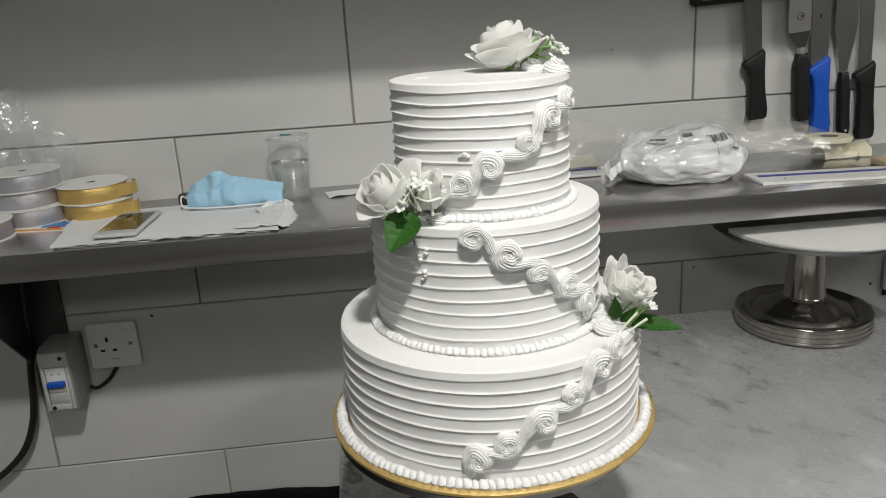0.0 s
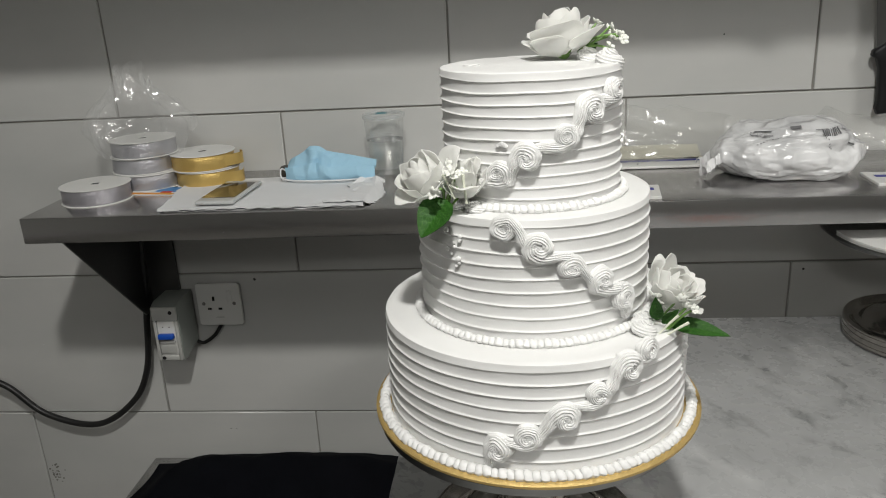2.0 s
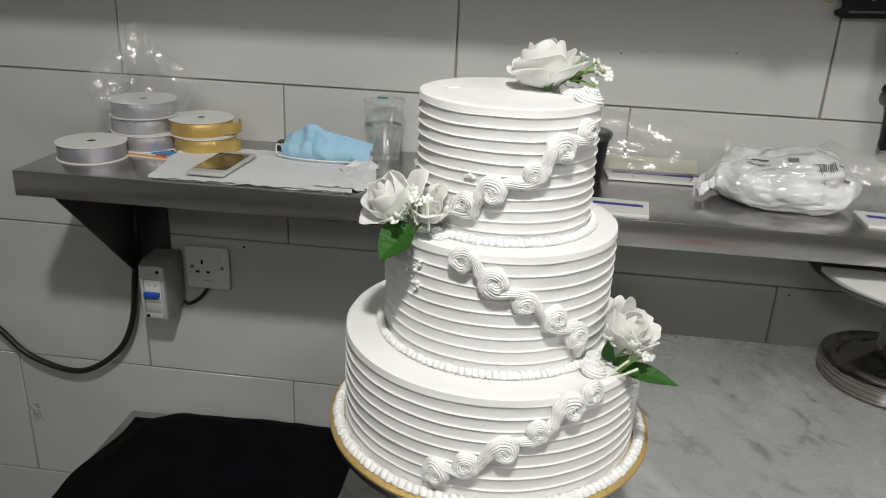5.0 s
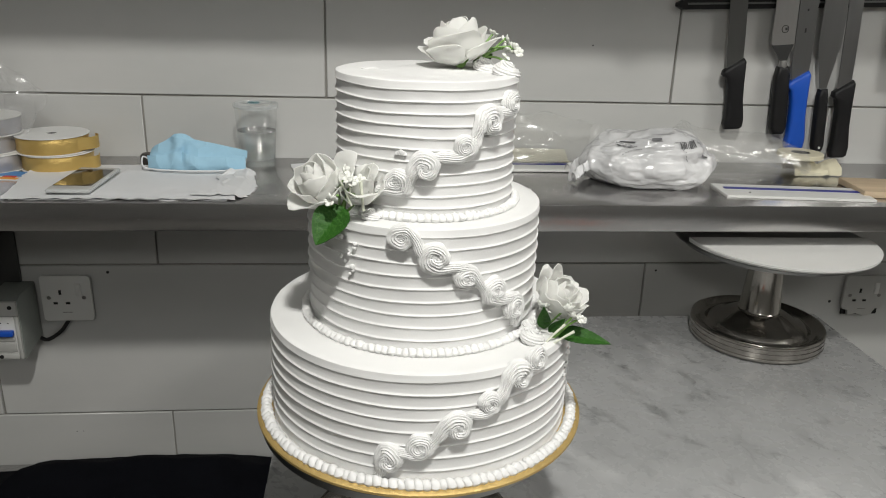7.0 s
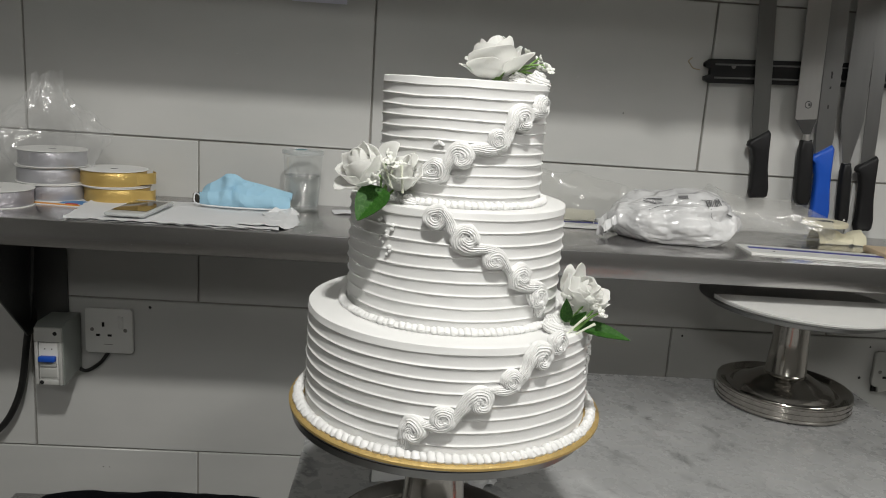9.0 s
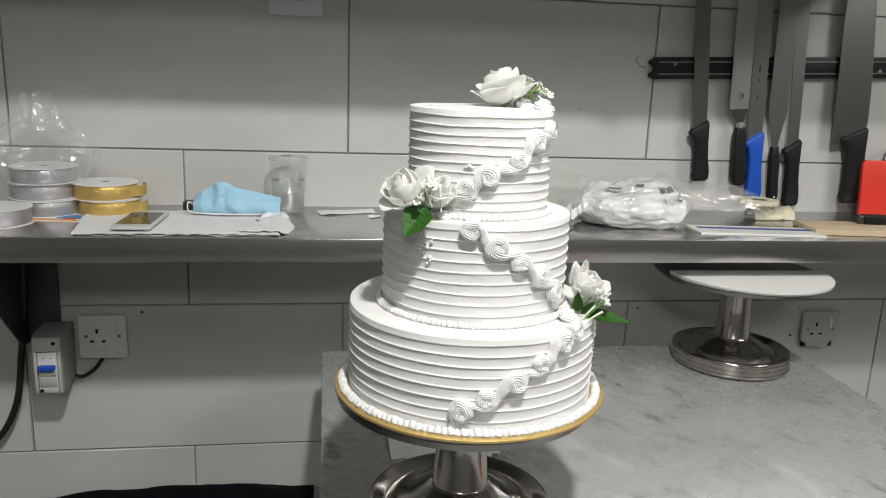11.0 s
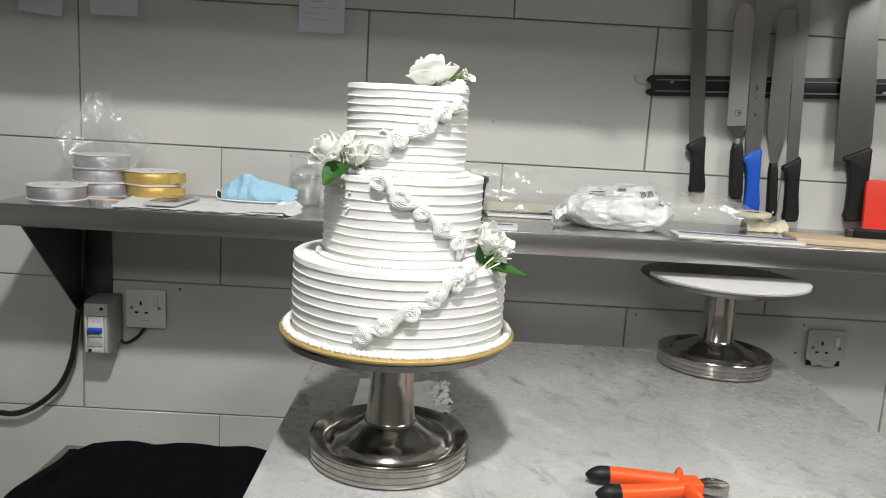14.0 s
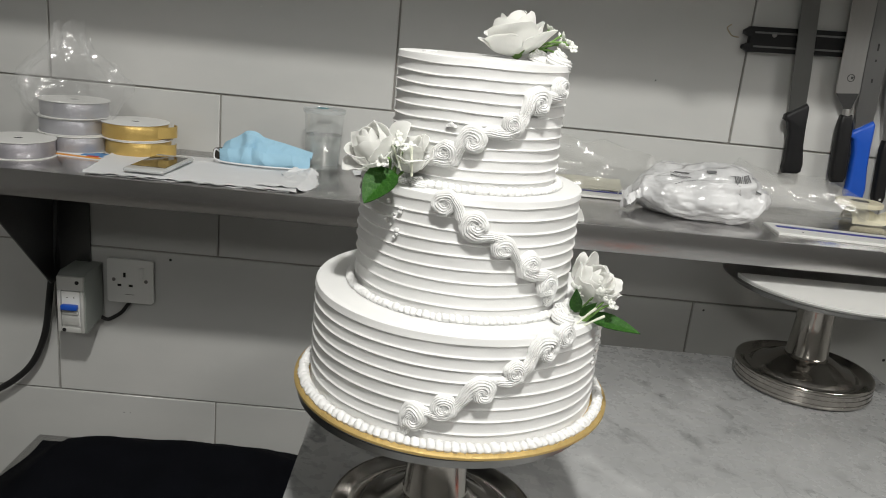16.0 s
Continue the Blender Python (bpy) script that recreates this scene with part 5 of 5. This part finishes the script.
def plain_grip(w, h):
    return [(-w * 0.32, 0), (-w * 0.45, -h * 0.15), (-w * 0.48, -h * 0.5), (-w * 0.50, -h * 0.9), (-w * 0.35, -h), (w * 0.35, -h), (w * 0.50, -h * 0.9), (w * 0.48, -h * 0.5), (w * 0.45, -h * 0.15), (w * 0.32, 0)]


LEAN = -6.0
knife(1.000, 1.323, LEAN, [(-0.014, -0.01), (0.014, -0.01), (0.0155, 0.05), (0.0155, 0.36), (0.010, 0.37), (-0.0155, 0.37), (-0.0155, 0.05)], butcher_grip(0.027, 0.112), BLACK_PLASTIC, "long slicing knife with a black handle on the rack", metal=STEEL_DIM, tilt=1.0)
palette = knife(1.086, 1.322, LEAN + 1, [(-0.004, -0.01), (0.004, -0.01), (0.0055, 0.010), (0.017, 0.036), (0.0155, 0.0365), (0.0165, 0.255), (0.0135, 0.272), (0.0045, 0.281), (-0.0125, 0.281), (-0.0215, 0.272), (-0.0245, 0.255), (-0.0255, 0.0365), (-0.022, 0.036), (-0.0055, 0.010)], plain_grip(0.028, 0.118), BLACK_PLASTIC, "cranked palette knife with a black handle on the rack", "palette_knife", "palette knife", metal=STEEL_BRIGHT, tilt=2.4)
bread = knife(1.120, 1.304, LEAN + 1, [(-0.013, -0.01), (0.014, -0.01)] + [(0.0165 + (0.0012 if i % 2 else 0), 0.02 + i * 0.008) for i in range(42)] + [(0.010, 0.372), (-0.0165, 0.372), (-0.0165, 0.02)], butcher_grip(0.027, 0.128), BLUE_PLASTIC, "serrated bread knife with a blue handle on the rack", tilt=2.4)
spatula = knife(1.167, 1.285, LEAN + 1, [(-0.005, -0.01), (0.005, -0.01), (0.008, 0.01), (0.021, 0.075), (0.021, 0.300), (0.017, 0.312), (-0.017, 0.312), (-0.021, 0.300), (-0.021, 0.075), (-0.008, 0.01)], plain_grip(0.021, 0.112), BLACK_PLASTIC, "straight spatula with a black handle on the rack", "palette_knife", "palette knife", tilt=3.4)
knife(1.206, 1.290, LEAN + 1, [(-0.012, -0.01), (0.012, -0.01), (0.013, 0.05), (0.013, 0.35), (-0.013, 0.37), (-0.013, 0.05)], butcher_grip(0.026, 0.128), BLACK_PLASTIC, "narrow carving knife with a black handle on the rack", tilt=1.8)
knife(1.342, 1.318, LEAN + 1, [(-0.050, -0.022), (-0.02, -0.020), (0.020, -0.010), (0.028, 0.02), (0.030, 0.10), (0.024, 0.36), (-0.030, 0.37), (-0.042, 0.22)], butcher_grip(0.040, 0.148), BLACK_PLASTIC, "broad chef's knife with a black handle on the rack", metal=STEEL_DIM)

ferrule = lathe([(0, -0.0085), (0.0066, -0.0085), (0.0070, -0.0040), (0.0062, 0.0065), (0, 0.0065)], 16)
part("ferrule", ferrule, STEEL_BRIGHT, palette, "bright steel ferrule").location = (0, -0.0005, 0.003)
eye = lathe([(0, 0), (0.0022, 0), (0.0022, 0.0004), (0, 0.0004)], 14)
eye.transform(Matrix.Translation((0, -0.0092, -0.1035)) @ Matrix.Rotation(radians(90), 4, "X"))
part("hanging_hole", eye, TILE, spatula, "small hanging hole showing the pale tiles")

# ---- higher on the wall ----
NOTE_PAPER = material("pale_note_paper", (0.70, 0.70, 0.80), 0.85, vary=0.03, scale=12)
INK_GREY = material("grey_writing", (0.42, 0.42, 0.47), 0.8, vary=0.1)


def note(x0, x1, z0, z1, turn, lines, label, mat=NOTE_PAPER, seed=0, name="paper_note"):
    w, h = x1 - x0, z1 - z0
    t = thing(name, label, "note", ((x0 + x1) / 2, -0.0035, z0), group="notes on the tiles")
    t.rotation_euler = (0, radians(turn), 0)
    part("sheet", sheet(8, 14, lambda u, v: ((u - 0.5) * w, -0.0030 - 0.007 * (1 - v) ** 2 * (0.6 + 0.4 * u), h * v), 0.0003), mat, t)
    rnd = random.Random(seed)
    for i in range(lines):
        zz = h * (0.93 - 0.86 * i / max(lines, 1))
        a = -w * 0.40 + rnd.uniform(0, 0.1) * w
        b = a + w * rnd.uniform(0.35, 0.75)
        y = -0.0038 - 0.007 * (1 - zz / h) ** 2
        part("writing_bar", box(a, b, y - 0.0002, y + 0.0001, zz, zz + 0.0010), INK_GREY, t, smooth=False)
    return t


note(-0.415, -0.325, 1.503, 1.690, 5, 14, "pale handwritten paper note hanging askew", seed=1)
note(-0.267, -0.169, 1.508, 1.690, 0, 5, "pale blank paper note on the tiles", seed=2)
note(0.160, 0.254, 1.498, 1.690, 0, 14, "pale handwritten paper note on the tiles", seed=3)
note(0.049, 0.100, 1.586, 1.650, -1, 5, "small yellow sticky note on the tiles", material("yellow_note", (0.55, 0.47, 0.10), 0.8), 4, "sticky_note")
for x in (0.357, 0.432, 0.460, 0.656, 0.700, 0.790, 0.985, 1.190):
    sc = lathe([(0, 0), (0.0042, 0), (0.0036, 0.0016), (0.0015, 0.0016), (0.0012, 0.0008), (0, 0.0008)], 12)
    sc.transform(Matrix.Translation((x, UPPER_Y - 0.0001, 1.6075)) @ Matrix.Rotation(radians(90), 4, "X"))
    part("rivet", sc, STEEL_DARK, upper)
for x0, x1 in ((0.374, 0.3945), (0.3975, 0.417)):
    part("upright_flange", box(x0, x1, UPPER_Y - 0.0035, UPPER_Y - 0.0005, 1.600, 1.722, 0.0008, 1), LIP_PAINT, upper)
part("joint_gap", box(0.3948, 0.3972, UPPER_Y - 0.0015, UPPER_Y - 0.0004, 1.599, 1.722), SLOT, upper, "dark joint between lip pieces", smooth=False)
brace = outline([(0.719, 1.601), (0.742, 1.601), (0.940, 1.721), (0.906, 1.721)], 0.014, 0.0015)
brace.transform(Matrix.Translation((0, UPPER_Y - 0.0076, 0)))
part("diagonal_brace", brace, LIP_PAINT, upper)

# drill holes and scuffs left in the tiles
MARK = material("dark_speck", (0.04, 0.04, 0.04), 0.9, vary=0.2)
SCUFF = material("grey_scuff", (0.25, 0.245, 0.22), 0.9, vary=0.3, scale=60)
for x, z, r in ((-0.088, 0.936, 0.0028), (0.574, 1.337, 0.0014), (0.755, 1.347, 0.0013), (1.281, 0.868, 0.0030), (1.292, 0.932, 0.0020), (0.918, 0.935, 0.0022), (-0.180, 0.611, 0.0012), (-0.168, 0.611, 0.0010)):
    sp = lathe([(0, 0), (r, 0), (r * 0.7, 0.0006), (0, 0.0007)], 10)
    tagged(part("drill_hole", sp, MARK), "small dark drill hole in a tile", "hole", "drill holes").matrix_world = pose(x, -0.0003, z, 90)
rnd = random.Random(11)
for cx, cz, w, h, n, nm in ((-0.650, 1.075, 0.045, 0.018, 70, "dark scuffed smudge on a tile"), (-0.578, 0.497, 0.018, 0.022, 34, "faint scuff low on a tile")):
    bm = bmesh.new()
    for i in range(n):
        px, pz = rnd.gauss(0, 0.45) * w, rnd.gauss(0, 0.45) * h + 0.2 * h
        a = rnd.uniform(0.0006, 0.0022)
        box(px - a, px + a, -0.0007, -0.0002, pz - a * rnd.uniform(0.3, 1.2), pz + a * rnd.uniform(0.3, 1.2), bm=bm)
    solo("smudge", bm, SCUFF, nm, "smudge", kind="stuff", smooth=False, m=pose(cx, 0, cz))

# paper scraps
for x, y, w, d, tn, lab in ((0.300, -0.062, 0.105, 0.045, 12, "torn white paper scrap behind the cake"), (0.350, -0.105, 0.026, 0.016, 40, "small torn white paper scrap on the shelf")):
    solo("paper_scrap", sheet(14, 8, lambda u, v: ((u - 0.5) * w + 0.003 * noise.noise(Vector((v * 5, 1, tn))), (v - 0.5) * d * (1 - 0.4 * u), 0.0008 + 0.005 * abs(noise.noise(Vector((u * 3, v * 3, tn))))), 0.0004), PAPER, lab, "paper scrap", "paper scraps", m=pose(x, y, SZ, 0, 0, tn))
for x, z in ((1.130, 1.142), (0.905, 1.120), (-0.02, 1.118), (0.06, 1.124), (1.10, 1.118)):
    fl = lathe([(0, 0), (0.0006, 0), (0.0004, 0.0002), (0, 0.0003)], 7)
    tagged(part("white_fleck", fl, PAPER), "tiny dried white fleck on the shelf lip", "fleck", "flecks on the lip").matrix_world = pose(x, SHELF_Y - 0.0002, z, 90)

solo("glue_smear", tube(smooth_path([(0.868, -0.0006, 1.452), (0.862, -0.0006, 1.446), (0.866, -0.0006, 1.440), (0.872, -0.0006, 1.434), (0.884, -0.0006, 1.432)], 6), 0.0012, 6), material("tan_glue", (0.40, 0.34, 0.24), 0.6), "tan smear of dried glue beside the knife rack", "smear")

ring = lathe([(0.0052, 0), (0.0066, 0), (0.0066, 0.0003), (0.0052, 0.0003), (0.0052, 0)], 28)
ring.transform(Matrix.Rotation(radians(2.4), 4, "Y") @ Matrix.Translation((-0.004, -0.0012, 0.062)) @ Matrix.Rotation(radians(90), 4, "X"))
part("engraved_ring", ring, STEEL_DARK, palette, "round engraved maker's ring")
# Flat overlay on the neck; darker steel paints the shade of its slant.
neck = outline([(-0.0056, 0.0085), (0.0056, 0.0085), (0.0160, 0.0362), (-0.0230, 0.0362)], 0.0008)
neck.transform(Matrix.Translation((0, -0.0016, 0)))
part("crank_neck", neck, STEEL_DARK, palette, "cranked neck of the blade, its slanted shade put into the colour", smooth=False)
part("engraved_mark", box(-0.0030, 0.0010, -0.0014, -0.0011, 0.060, 0.0645), STEEL_DARK, palette, smooth=False).rotation_euler = (0, radians(1.6), 0)
for z0, z1 in ((0.075, 0.082), (0.110, 0.114), (0.128, 0.140)):
    part("engraved_mark", box(-0.0022, 0.0008, -0.0014, -0.0011, z0, z1), STEEL_DARK, bread, smooth=False).rotation_euler = (0, radians(2.4), 0)


# ---- wall tiles ----
TILE_MESHES = {}


def tile_mesh(w, h):
    if (w, h) not in TILE_MESHES:
        TILE_MESHES[w, h] = mesh_of("tile", box(-w / 2 + 0.0015, w / 2 - 0.0015, -0.002, 0.0045, -h / 2 + 0.0015, h / 2 - 0.0015, 0.0012, 1), TILE)
    return TILE_MESHES[w, h]


for row in range(9):
    z0, z1 = 0.05 + 0.30 * row, min(0.35 + 0.30 * row, 2.556)
    shift = (0.0, 0.3, -0.004, 0.3, 0.003, 0.302, 0.0, 0.3, 0.0)[row]
    for col in range(-5, 7):
        x0, x1 = max(col * 0.6 + shift - 0.3, -2.6), min(col * 0.6 + shift + 0.3, 3.2)
        if x1 - x0 < 0.05:
            continue
        ob = new("tile", tile_mesh(round(x1 - x0, 3), round(z1 - z0, 3)))
        ob.location = ((x0 + x1) / 2, 0.002, (z0 + z1) / 2)
        ob.parent = wall_north
